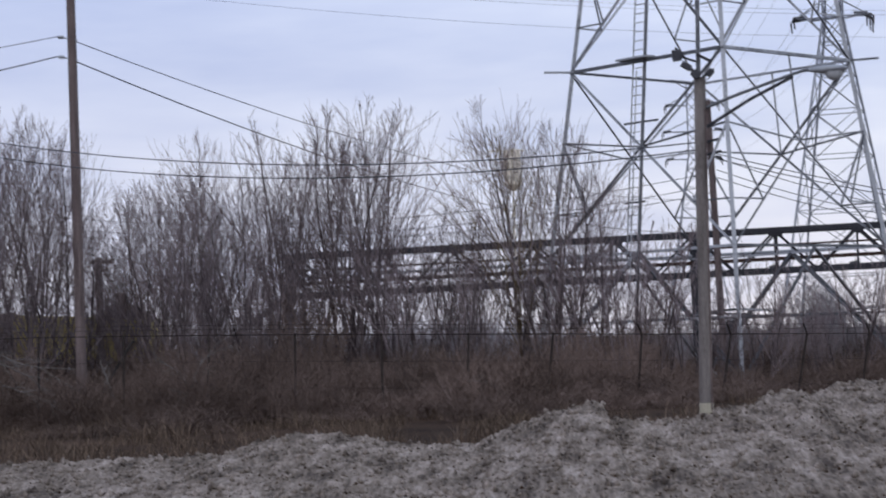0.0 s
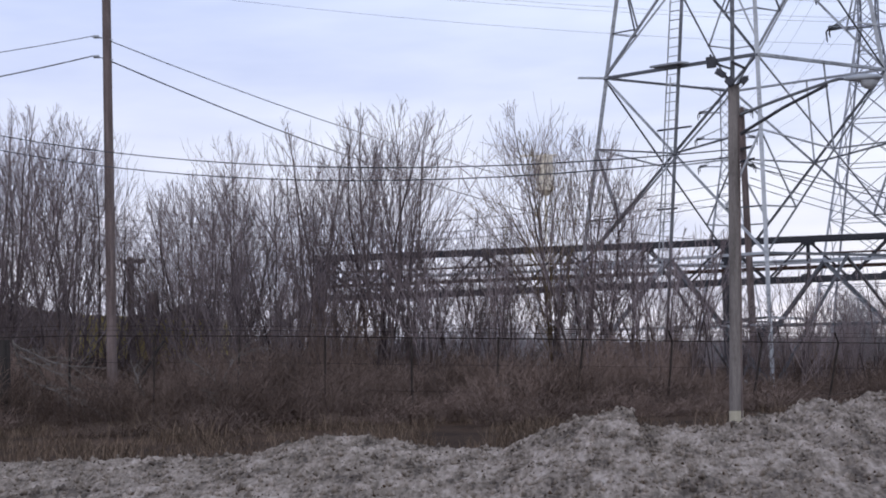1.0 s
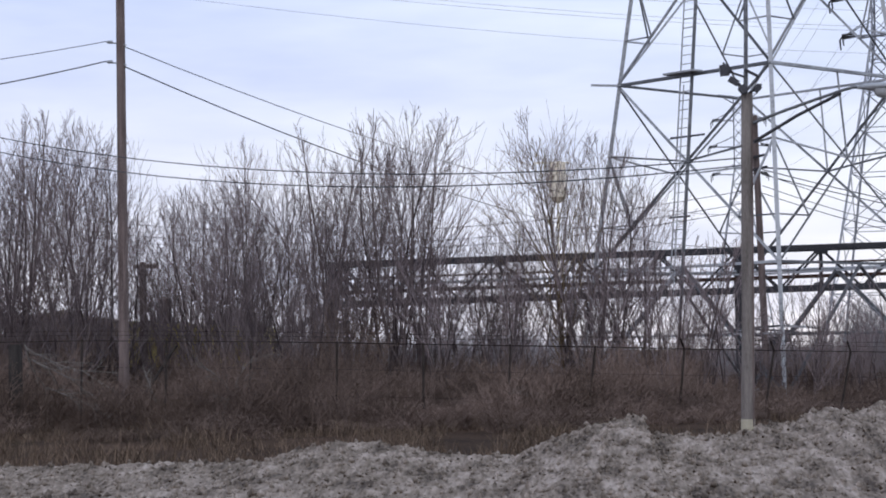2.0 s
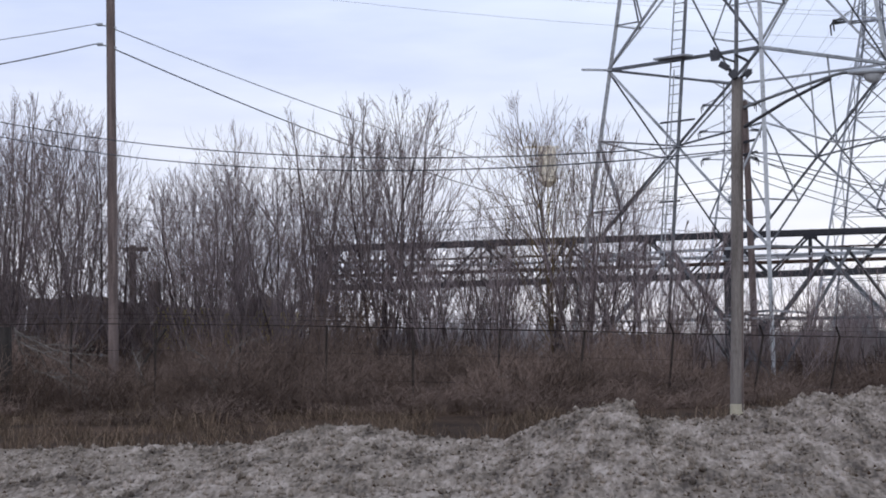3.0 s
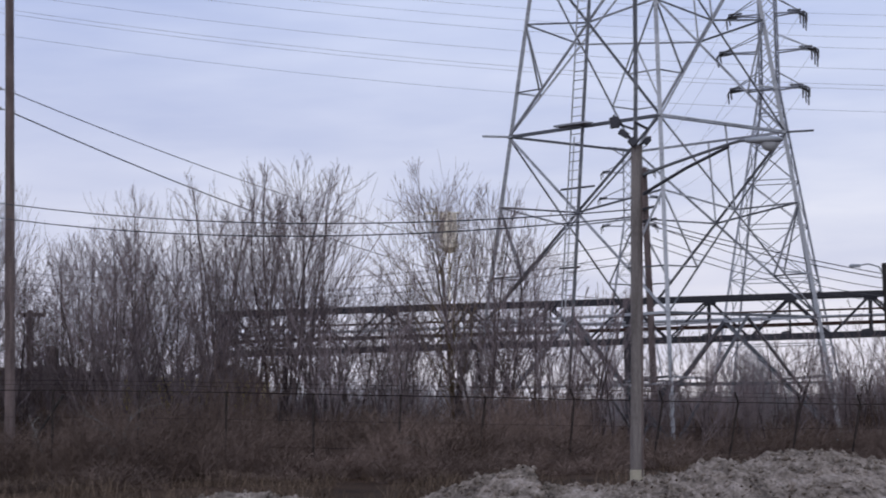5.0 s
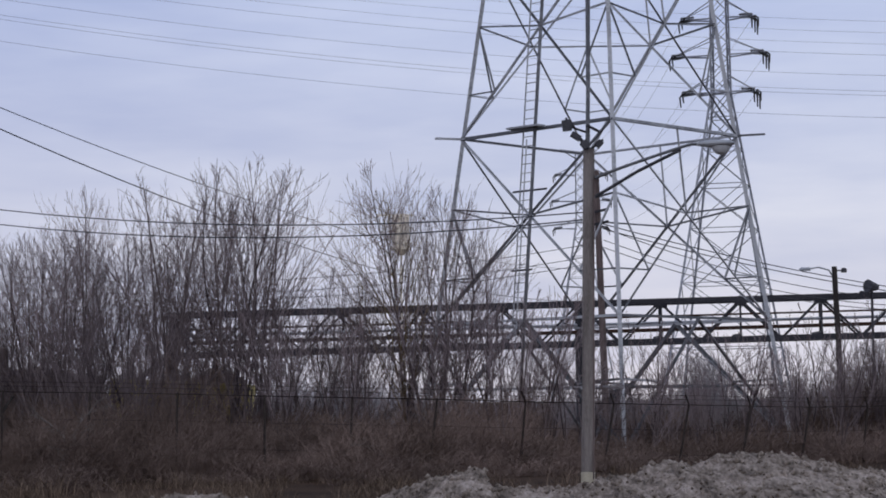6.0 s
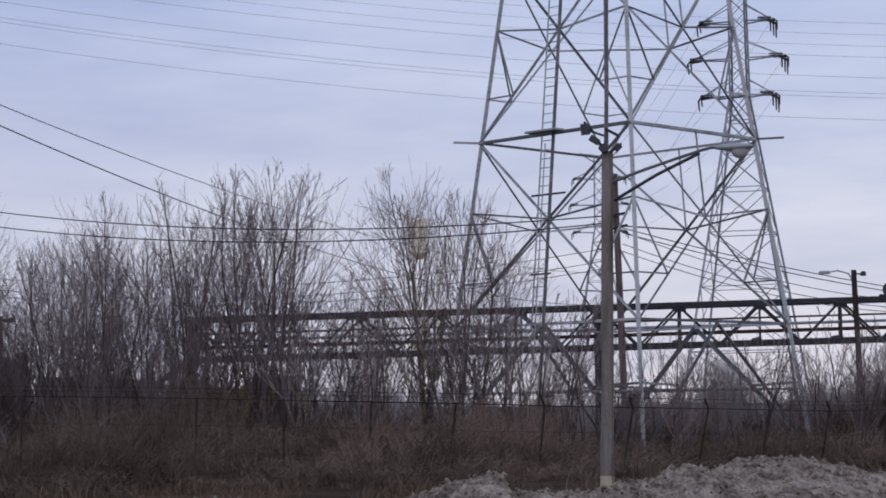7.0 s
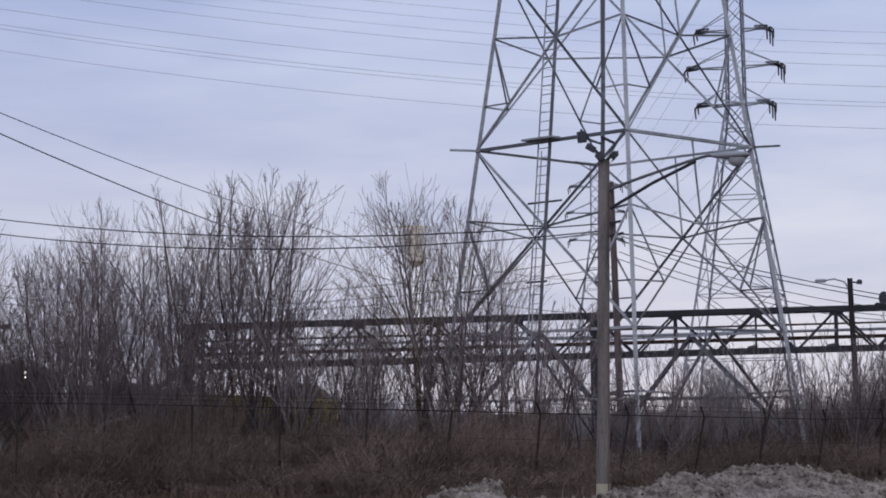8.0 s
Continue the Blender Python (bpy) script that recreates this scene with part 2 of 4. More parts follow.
# crest height of the snow bank along its length
CREST = [(-22, -0.2), (-9.9, -0.17), (-7.9, -0.15), (-5.6, -0.15), (-4.96, 0.05), (-4.37, 0.17), (-3.6, 0.16), (-2.64, 0.0), (-2.0, -0.09), (-1.1, -0.08), (-0.7, 0.12), (-0.14, 0.31), (0.34, 0.42), (0.92, 0.54),
         (1.04, 0.47), (1.12, 0.2), (1.58, 0.2), (2.3, 0.2), (2.72, 0.29), (3.14, 0.37), (3.61, 0.4), (3.85, 0.55), (4.14, 0.62), (4.6, 0.56), (4.94, 0.69), (5.4, 0.76), (5.85, 0.73), (6.33, 0.66), (6.9, 0.53), (7.55, 0.4), (9, 0.25), (20, 0.1)]


def crest(x):
    return float(np.interp(x, [c[0] for c in CREST], [c[1] for c in CREST]))


def snow_height(x, y):
    rise = min(1.0, max(0.0, (y - 22.5) / 11.5))
    fall = min(1.0, max(0.0, (36.6 + 0.5 * noise.noise(Vector((x * 0.6, 7, 1))) - y) / 2.2))
    body = (rise ** 0.8) * fall * fall * (3 - 2 * fall)
    base = GROUND_Z - 0.06 + 0.11 * (1 - rise)
    z = base + body * (crest(x) - base)
    if fall > 0:
        v = Vector((x, y * 0.45, 0))
        amp = 0.5 + 0.5 * rise
        z += amp * fall * ((0.10 * noise.noise(v * 0.9) + 0.10 * abs(noise.noise(v * 1.9))) * (1.25 - rise) + 0.07 * noise.noise(v * 3.9 + Vector((4, 1, 2))) + 0.075 * abs(noise.noise(v * 7.5)) + 0.045 * noise.noise(v * 14.0) - 0.03)
    return z


def snow_bank():
    g = Geo()
    xs = [-14.5 + 0.055 * i for i in range(510)]
    ys = [21.5 + 0.055 * j for j in range(290)]
    for y in ys:
        for x in xs:
            g.v.append(Vector((x, y, snow_height(x, y))))
    m = len(xs)
    for j in range(len(ys) - 1):
        for i in range(m - 1):
            g.f.append((j * m + i, j * m + i + 1, (j + 1) * m + i + 1, (j + 1) * m + i))
    tagged(part("snow_bank", g, SNOW), "ploughed heap of dirty grey snow with icy lumps", "snow bank", kind="stuff")


snow_bank()


# ---------------------------------------------------------------- lattice tower with a ladder
TOWER = Vector((6.77, 75.0, 0))


def tower_half(z):
    """Half the diagonal of the tower's square plan at height z."""
    return 5.22 + (11.59 - z) * (0.15 if z < 11.59 else 0.168) if z < 18.5 else 4.06 - (z - 18.5) * 0.13


def corner(k, z):
    r = tower_half(z)
    return TOWER + Vector(((-r, 0), (0, -r), (r, 0), (0, r))[k]).to_3d() + Vector((0, 0, z))


def main_tower():
    t = thing("lattice_tower", "tall galvanised steel lattice transmission tower with climbing ladder", "transmission tower")
    zf, zc, za, zd, ze = -0.3, 4.6, 11.59, 18.5, 25.5
    for k in range(4):
        bar("leg", t, GALV, corner(k, zf), corner(k, zd), 0.15)
        bar("leg", t, GALV, corner(k, zd), corner(k, ze), 0.14)
        foot = Geo()
        c = corner(k, zf)
        foot.block((c.x - 0.35, c.y - 0.35, GROUND_Z - 0.1), (c.x + 0.35, c.y + 0.35, 0.02), 0.05)
        part("footing", foot, LAMP_GREY, t, "concrete footing")
    for k in range(4):
        j = (k + 1) % 4
        for z, w in ((zc, 0.10), (za, 0.135), (zd, 0.12), (ze, 0.1)):
            bar("ring_beam", t, GALV, corner(k, z), corner(j, z), w if k < 2 else 0.085)
        # foot bay: an inverted V from the ring's middle, with a low tie
        mid = lerp(corner(k, zc), corner(j, zc), 0.5)
        for c in (k, j):
            bar("foot_brace", t, GALV, mid, corner(c, 0.0), 0.14)
            bar("strut", t, GALV, lerp(mid, corner(c, 0.0), 0.5), corner(c, 2.4), 0.08)
        bar("tie", t, GALV, corner(k, 2.15), corner(j, 2.15), 0.07)
        # two tall bays of crossed diagonals
        for z0, z1, zb in ((zc, za, 8.92), (za, zd, 15.88)):
            a, b, c, d = corner(k, z1), corner(j, z1), corner(k, z0), corner(j, z0)
            s = tower_half(z1) / (tower_half(z1) + tower_half(z0))
            x = lerp(a, d, s)
            bar("diagonal_brace", t, GALV, a, d, 0.075)
            bar("diagonal_brace", t, GALV, b, c, 0.075)
            for leg, low in ((k, c), (j, d)):
                node = corner(leg, zb)
                bar("strut", t, GALV, node, x, 0.065)
                m = lerp(x, low, 0.57)
                bar("strut", t, GALV, node, m, 0.065)
                bar("strut", t, GALV, corner(leg, m.z), m, 0.055)
            if k in (1, 2):
                bar("hanger", t, GALV, lerp(a, b, 0.5), x, 0.065)
        # upper cage
        for i in range(3):
            z0, z1 = zd + (ze - zd) * i / 3, zd + (ze - zd) * (i + 1) / 3
            bar("diagonal_brace", t, GALV, corner(k, z0), corner(j, z1), 0.08)
            bar("diagonal_brace", t, GALV, corner(j, z0), corner(k, z1), 0.08)
    # stub arms that run on past the ring at two corners
    for k, dx in ((0, -1.0), (2, 1.0)):
        bar("stub_arm", t, GALV, corner(k, za), corner(k, za) + Vector((dx, -0.35, 0)), 0.08)
    # ladder up the middle of one face
    def face(z, off=0.0):
        a, b = corner(0, z), corner(1, z)
        u = (b - a).normalized()
        n = Vector((-u.y, u.x, 0))
        return lerp(a, b, 0.49) + u * off - n * 0.18
    lad = thing("ladder", "", "", (0, 0, 0))
    lad.parent = t
    bar("stringer", lad, GALV, face(4.4, -0.28), face(24, -0.28), 0.055, "tube")
    bar("stringer", lad, GALV, face(1.5, 0.28), face(24, 0.28), 0.12, "box")
    bar("stringer", lad, GALV, face(3.0, -0.1), face(11.2, -0.1), 0.05, "tube")
    rg = Geo()
    d = face(10, 0.28) - face(10, -0.28)
    rg.tube((0, 0, 0), tuple(d), 0.018, n=6)
    me = rg.mesh("rung", GALV)
    for i in range(58):
        r = new("rung", me)
        r.parent = lad
        r.location = face(4.6 + i * 0.335, -0.28)
    for z, a, b in ((9.3, -0.65, 1.0), (6.4, -0.5, 0.5)):
        bar("ladder_bracket", t, DARK_STEEL, face(z, a), face(z, b), 0.07)
    hb = Geo()
    c = face(3.9, -0.62)
    hb.block((c.x - 0.16, c.y - 0.15, c.z - 0.35), (c.x + 0.16, c.y + 0.15, c.z + 0.05), 0.03)
    part("switch_box", hb, DARK_STEEL, t)
    pl = Geo()
    pl.box(face(11.63, -0.95) - Vector((0, 0.25, 0)), face(11.63, 0.55) - Vector((0, 0.25, 0)), 0.5, 0.07)
    part("landing", pl, GALV, t, "small steel landing beside the ladder")


main_tower()


# ---------------------------------------------------------------- far transmission towers
def far_tower(at, s, turn, label, arms, top, loops):
    """A slim double circuit tower; arms lists height and reach, loops says whether jumpers hang at one end."""
    t = thing("transmission_tower", label, "transmission tower", at, "far transmission towers")
    t.rotation_euler = (0, 0, turn)
    m = GALV_HAZE
    zw = 33.0

    def cr(k, z):
        r = (5.95 - (5.95 - 0.88) * z / zw) if z < zw else 0.88 - (z - zw) / (top - zw) * 0.12
        return Vector([(-r, -r), (r, -r), (r, r), (-r, r)][k]).to_3d() * s + Vector((0, 0, z * s))
    for k in range(4):
        j = (k + 1) % 4
        bar("leg", t, m, cr(k, 0), cr(k, zw), 0.2 * s)
        bar("leg", t, m, cr(k, zw), cr(k, top), 0.17 * s)
        zs = [0, 7.0, 13.5, 19.0, 23.5, 27.2, 30.4, 33.0]
        for a, b in zip(zs, zs[1:]):
            bar("brace", t, m, cr(k, a), cr(j, b), 0.08 * s, "box")
            bar("brace", t, m, cr(j, a), cr(k, b), 0.08 * s, "box")
            bar("tie", t, m, cr(k, b), cr(j, b), 0.08 * s, "box")
        n = int((top - zw) / 1.6)
        for i in range(n):
            a, b = zw + (top - zw) * i / n, zw + (top - zw) * (i + 1) / n
            bar("lacing_bar", t, m, cr(k, a), cr(j, b), 0.06 * s, "box")
            bar("lacing_bar", t, m, cr(j, a), cr(k, b), 0.06 * s, "box")
    for z, half in arms:
        for sd in (-1, 1):
            arm = Geo()
            tip = Vector((sd * (half - (0.45 if loops and sd > 0 else 0)) * s, 0, z * s))
            for y in (-0.8, 0.8):
                arm.box(Vector((sd * 0.8 * s, y * s, (z - 0.15) * s)), tip, 0.13 * s, 0.13 * s)
                arm.box(Vector((sd * 0.75 * s, y * s, (z + 1.7) * s)), tip, 0.08 * s, 0.08 * s)
            part("cross_arm", arm, m, t)
            # strain strings lie along the arm's end, the slack jumpers hang below
            strings = [(tip + Vector((-sd * 1.35, -0.4, 0.16)) * s, tip + Vector((sd * 0.1, -0.4, 0.1)) * s), (tip + Vector((-sd * 1.1, 0.3, 0.0)) * s, tip + Vector((sd * 0.15, 0.5, -0.1)) * s)]
            drops = [(sd * 0.0, 0.9), (sd * 0.3, 1.35)]
            if loops and sd > 0:
                drops = [(-0.1, 1.2), (0.2, 1.7), (0.45, 1.95), (0.55, 1.1)]
            for p, q in strings:
                st = Geo()
                st.tube(p, q, 0.06 * s, n=6)
                for i in range(9):
                    c = lerp(p, q, 0.1 + 0.1 * i)
                    dd = (q - p).normalized() * 0.035 * s
                    st.tube(c - dd, c + dd, 0.15 * s, n=8)
                part("insulator_string", st, INSUL, t)
            for o, dp in drops:
                loop = Geo()
                pp = tip + Vector((o - 0.3 * sd, -0.3, 0.0)) * s
                qq = tip + Vector((o, 0.2, -dp)) * s
                mid = lerp(pp, qq, 0.4) + Vector((0.22 * sd, 0, 0.16)) * s
                loop.path([pp, mid, qq], [0.085 * s, 0.1 * s, 0.07 * s], 6)
                part("jumper_loop", loop, INSUL, t)
    cap = Geo()
    for sd in (-1, 1):
        for y in (-0.7, 0.7):
            cap.box(Vector((sd * 0.7 * s, y * s, (top - 1.2) * s)), Vector((sd * 3.4 * s, 0, (top + 0.5) * s)), 0.1 * s, 0.1 * s)
        cap.box(Vector((0, 0, top * s)), Vector((sd * 3.4 * s, 0, (top + 0.5) * s)), 0.08 * s, 0.08 * s)
    part("earth_wire_arm", cap, m, t)
    return t


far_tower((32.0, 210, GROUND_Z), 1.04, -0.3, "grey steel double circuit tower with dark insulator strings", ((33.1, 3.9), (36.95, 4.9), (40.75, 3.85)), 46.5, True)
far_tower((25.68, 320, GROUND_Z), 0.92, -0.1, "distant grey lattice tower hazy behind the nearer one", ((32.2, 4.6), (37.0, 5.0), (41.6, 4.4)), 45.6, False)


# ---------------------------------------------------------------- poles
def wood_pole(t, x, y, z0, z1, r0, r1, material, lean=0.0, name="pole"):
    g = Geo()
    n = 14
    pts, rad = [], []
    for i in range(n + 1):
        u = i / n
        pts.append(Vector((x + lean * (z0 + (z1 - z0) * u) + 0.012 * noise.noise(Vector((u * 4, x, y))), y, z0 + (z1 - z0) * u)))
        rad.append(r0 + (r1 - r0) * u)
    g.path(pts, rad, 14)
    g.add([pts[-1] + Vector((math.cos(a) * r1, math.sin(a) * r1, 0)) for a in [k * math.pi / 7 for k in range(14)]], [tuple(range(14))])
    return part(name, g, material, t, smooth=False)


def cobra_lamp(t, root, tip, drop, size=1.0):
    """A twin-tube arm with a cobra-head lantern."""
    root, tip = Vector(root), Vector(tip)
    up = Geo()
    pts = []
    for i in range(13):
        u = i / 12
        p = lerp(root, tip, u)
        p.z = root.z + (tip.z - root.z) * min(1.0, 1.22 * u) ** 0.92
        pts.append(p)
    up.path(pts, [0.03 * size] * 13, 8)
    part("arm", up, GALV, t)
    lo = Geo()
    end = lerp(root, tip, 0.74)
    end.z = pts[9].z - 0.05
    lo.path([root - Vector((0, 0, drop)), lerp(root - Vector((0, 0, drop)), end, 0.5) + Vector((0, 0, 0.04)), end], [0.032 * size] * 3, 8)
    part("arm_brace", lo, DARK_STEEL, t)
    d = Vector((tip.x - root.x, tip.y - root.y, 0)).normalized()
    h = Geo()
    n = 14
    rows = [(-0.28, 0.035, 0.035), (-0.14, 0.075, 0.06), (0.0, 0.12, 0.075), (0.2, 0.15, 0.075), (0.36, 0.13, 0.06), (0.43, 0.06, 0.03)]
    s = Vector((-d.y, d.x, 0))
    k0 = len(h.v)
    for o, w, hh in rows:
        for k in range(n):
            a = 2 * math.pi * k / n
            h.v.append(tip + (d * o + s * (w * math.cos(a)) + Vector((0, 0, hh * math.sin(a)))) * size)
    for i in range(len(rows) - 1):
        for k in range(n):
            h.f.append((k0 + i * n + k, k0 + i * n + (k + 1) % n, k0 + (i + 1) * n + (k + 1) % n, k0 + (i + 1) * n + k))
    h.f.append(tuple(range(n)))
    h.f.append(tuple(reversed(range(k0 + 5 * n, k0 + 6 * n))))
    lamp = part("lantern", h, LAMP_GREY, t, "grey cobra-head lantern", True)
    bowl = Geo()
    rings, m = 5, 14
    for i in range(rings + 1):
        a = i / rings * math.pi / 2
        for k in range(m):
            b = 2 * math.pi * k / m
            bowl.v.append(tip + (d * (0.18 + 0.17 * math.cos(a) * math.cos(b)) + s * (0.125 * math.cos(a) * math.sin(b)) + Vector((0, 0, -0.05 - 0.17 * math.sin(a)))) * size)
    for i in range(rings):
        for k in range(m):
            bowl.f.append((i * m + k, i * m + (k + 1) % m, (i + 1) * m + (k + 1) % m, (i + 1) * m + k))
    part("lens", bowl, LENS, lamp, "clear glass bowl", True)


def street_light():
    t = thing("street_lamp", "weathered grey wooden pole with lamp arm and black floodlights", "street lamp")
    x, y = 3.08, 38.0
    wood_pole(t, x, y, GROUND_Z - 0.2, 6.5, 0.128, 0.108, POLE_GREY, lean=0.022)
    wood_pole(t, x - 0.02, y - 0.03, 5.9, 11.2, 0.040, 0.038, GALV, lean=0.022, name="mast")
    band = Geo()
    band.tube((x, y, 0.10), (x + 0.005, y, 0.34), 0.133, 0.132, 14)
    part("painted_band", band, PALE_PAINT, t, "pale painted band at the foot")
    cond = Geo()
    cond.tube((x + 0.1, y - 0.1, 0.2), (x + 0.22, y - 0.08, 5.9), 0.016, n=6)
    part("conduit", cond, POLE_BROWN, t)
    cobra_lamp(t, (x + 0.25, y, 5.93), (5.54, y - 0.25, 6.53), 0.36)
    # floodlights: a hooded box, two tilted flares and a ballast on short brackets
    for dx, z, w, h, tip in ((-0.37, 6.93, 0.17, 0.2, 0.1), (-0.2, 6.72, 0.2, 0.1, -0.55), (-0.03, 6.56, 0.14, 0.14, -0.9), (0.24, 6.57, 0.13, 0.12, 0.8)):
        f = Geo()
        c = Vector((x + 0.09 + dx, y - 0.14, z))
        u = Vector((math.cos(tip), 0, math.sin(tip)))
        f.box(c - u * w / 2, c + u * w / 2, 0.16, h)
        f.box(c + u * w / 2, c + u * (w / 2 + 0.04), 0.08, h * 0.4)
        part("floodlight", f, BLACK_METAL, t, "small black floodlight")
        b = Geo()
        b.tube(c, (x + 0.1, y - 0.03, z - 0.12), 0.022, n=6)
        part("bracket", b, BLACK_METAL, t)
    for p, q, w in (((x - 0.3, y - 0.1, 7.08), (x - 0.1, y - 0.1, 6.86), 0.06), ((x + 0.1, y - 0.1, 6.94), (x + 0.36, y - 0.1, 6.8), 0.12)):
        hood = Geo()
        hood.box(p, q, w, 0.035)
        part("arm_plate", hood, DARK_STEEL, t)


street_light()


def back_pole():
    t = thing("utility_pole", "dark tarred wooden utility pole carrying sagging cables", "utility pole", group="utility poles")
    wood_pole(t, 7.29, 80.0, GROUND_Z - 0.2, 10.9, 0.15, 0.125, POLE_BROWN, lean=-0.022)
    for z in (10.6, 9.2, 8.7):
        g = Geo()
        g.box((6.9, 79.8, z), (7.5, 79.7, z + 0.12), 0.08, 0.1)
        part("bracket", g, DARK_STEEL, t)
    g = Geo()
    g.block((7.4, 79.6, 1.5), (7.85, 80.0, 2.1), 0.04)
    part("junction_box", g, BLACK_METAL, t, "black junction box")


back_pole()


def left_pole():
    t = thing("utility_pole", "tall brown wooden utility pole behind the fence", "utility pole", group="utility poles")
    wood_pole(t, -13.43, 58.0, GROUND_Z - 0.2, 14.7, 0.16, 0.125, POLE_BROWN)
    for z in (11.05, 10.46):
        g = Geo()
        x = -13.45
        g.tube((x - 0.42, 57.9, z + 0.02), (x + 0.2, 57.95, z - 0.1), 0.022, n=6)
        g.tube((x - 0.36, 57.9, z), (x - 0.2, 57.92, z), 0.05, n=8)
        part("insulator", g, LAMP_GREY, t)
    g = Geo()
    g.box((-14.8, 57.85, 14.07), (-12.36, 57.85, 14.07), 0.1, 0.13)
    part("crossarm", g, POLE_DARK, t)
    for x in (-14.7, -12.56, -12.4):
        g = Geo()
        g.tube((x, 57.85, 14.07), (x, 57.85, 14.37), 0.06, 0.03, 8)
        part("pin_insulator", g, BLACK_METAL, t)


left_pole()


def short_pole():
    t = thing("utility_pole", "short dark pole with a small crossarm among trees", "utility pole", group="utility poles")
    wood_pole(t, -14.72, 66.5, GROUND_Z - 0.2, 4.93, 0.14, 0.125, POLE_BROWN)
    g = Geo()
    g.box((-15.02, 66.35, 4.78), (-14.15, 66.35, 4.78), 0.14, 0.13)
    part("crossarm", g, POLE_BROWN, t)
    g = Geo()
    g.block((-14.12, 66.2, 2.82), (-13.78, 66.6, 3.72), 0.05)
    g.box((-14.7, 66.4, 2.92), (-14.1, 66.4, 2.92), 0.08, 0.08)
    part("equipment_box", g, POLE_BROWN, t)


short_pole()


def right_lamp():
    t = thing("street_lamp", "dark wooden pole with pale lamp arm and camera", "street lamp")
    wood_pole(t, 17.8, 85.0, GROUND_Z - 0.2, 7.22, 0.14, 0.115, POLE_DARK, lean=-0.028)
    g = Geo()
    x = 17.62
    g.path([Vector((x, 85, 6.62)), Vector((x - 0.25, 85, 7.07)), Vector((x - 0.7, 85, 7.2)), Vector((x - 1.1, 85, 7.14))], [0.035] * 4, 6)
    part("arm", g, LAMP_GREY, t)
    g = Geo()
    g.block((x - 1.5, 84.87, 7.06), (x - 1.05, 85.13, 7.2), 0.05)
    part("lantern", g, LAMP_GREY, t, "pale grey lantern")
    g = Geo()
    g.box((x, 85, 7.07), (x + 0.4, 85, 7.02), 0.06, 0.06)
    g.block((x + 0.28, 84.88, 6.96), (x + 0.48, 85.08, 7.16), 0.05)
    part("camera_unit", g, BLACK_METAL, t)


right_lamp()


def signal_head():
    t = thing("horn_speaker", "black horn loudspeaker on a slim dark mast", "loudspeaker")
    g = Geo()
    g.tube((20.3, 90, GROUND_Z), (20.3, 90, 6.7), 0.06, n=8)
    part("mast", g, BLACK_METAL, t)
    g = Geo()
    g.tube((20.55, 90, 6.58), (20.05, 89.7, 6.63), 0.14, 0.3, 12)
    g.tube((20.15, 90, 6.3), (19.8, 89.8, 6.23), 0.1, 0.2, 12)
    part("horn", g, BLACK_METAL, t)


signal_head()


# ---------------------------------------------------------------- cables
def cable(label, pts, r, material, group="overhead cables"):
    g = Geo()
    g.path(pts, [r] * len(pts), 5)
    tagged(part("overhead_cable", g, material), label, "cable", group)


def cables():
    # two low sagging cables hung on the grey pole, and lines that run on from the dark pole
    cable("dark sagging overhead cable", sagging((3.21, 38.0, 5.28), (-23.87, 60.0, 10.36), 1.25), 0.0135, WIRE_DARK)
    cable("dark sagging overhead cable", sagging((3.20, 38.0, 5.14), (-23.87, 60.0, 9.97), 1.35), 0.0135, WIRE_DARK)
    for ez in (0.0, -0.2):
        cable("dark sagging overhead cable", sagging((7.31, 80.0, 8.74 + ez), (26.07, 92, 6.04 + ez), 0.35), 0.022, WIRE_DARK)
    for dz in (-0.9, -1.4, -1.7):
        cable("dark sagging overhead cable", sagging((7.32, 80.0, 9.49 + dz), (27.09, 99, 6.98 + dz * 0.6), 0.9), 0.018, WIRE_DARK)
        cable("dark sagging overhead cable", sagging((-23.89, 90.0, 9.18 + dz), (7.06, 80, 8.89 + dz), 1.2), 0.014, WIRE_DARK)
    # two cables from the tall pole, down to the right and away to the left
    cable("dark overhead cable strung from the tall pole", sagging((-13.36, 57.95, 10.93), (12.14, 130.0, 10.21), 1.5), 0.0155, WIRE_DARK)
    cable("dark overhead cable strung from the tall pole", sagging((-13.37, 57.95, 10.34), (12.10, 130.0, 8.11), 1.65), 0.021, WIRE_DARK)
    cable("dark overhead cable strung from the tall pole", sagging((-13.85, 57.9, 11.07), (-29.88, 52.0, 9.37), 0.5), 0.012, WIRE_DARK)
    cable("dark overhead cable strung from the tall pole", sagging((-13.86, 57.9, 10.48), (-29.90, 52.0, 8.17), 0.55), 0.019, WIRE_DARK)
    # high conductors far behind, falling away to one side
    for k, drop in enumerate((0.0, 2.3, 2.75, 4.4, 6.55, 7.7, 8.9, 10.1)):
        z0 = 39.95 + drop
        pts = [Vector((-59.4 + 5.2 * i, 205, z0 - 0.1657 * (5.2 * i - 14) + 0.00068 * (5.2 * i - 14) ** 2)) for i in range(34)]
        cable("pale aluminium high voltage conductor", pts, 0.019 if k < 5 else 0.016, WIRE_PALE, "high conductors")
    # lines running from tower to tower
    for x0, z0, x1, z1 in ((27.9, 41.6, 21.6, 38.0), (27.0, 37.7, 21.1, 33.7), (28.2, 33.9, 21.5, 29.3), (35.7, 42.3, 29.7, 38.0), (37.0, 38.3, 30.2, 33.7), (35.9, 34.2, 29.9, 29.3)):
        cable("pale aluminium high voltage conductor", sagging((x0, 210, z0), (x1, 320, z1), 3.0), 0.018, WIRE_PALE, "high conductors")



cables()


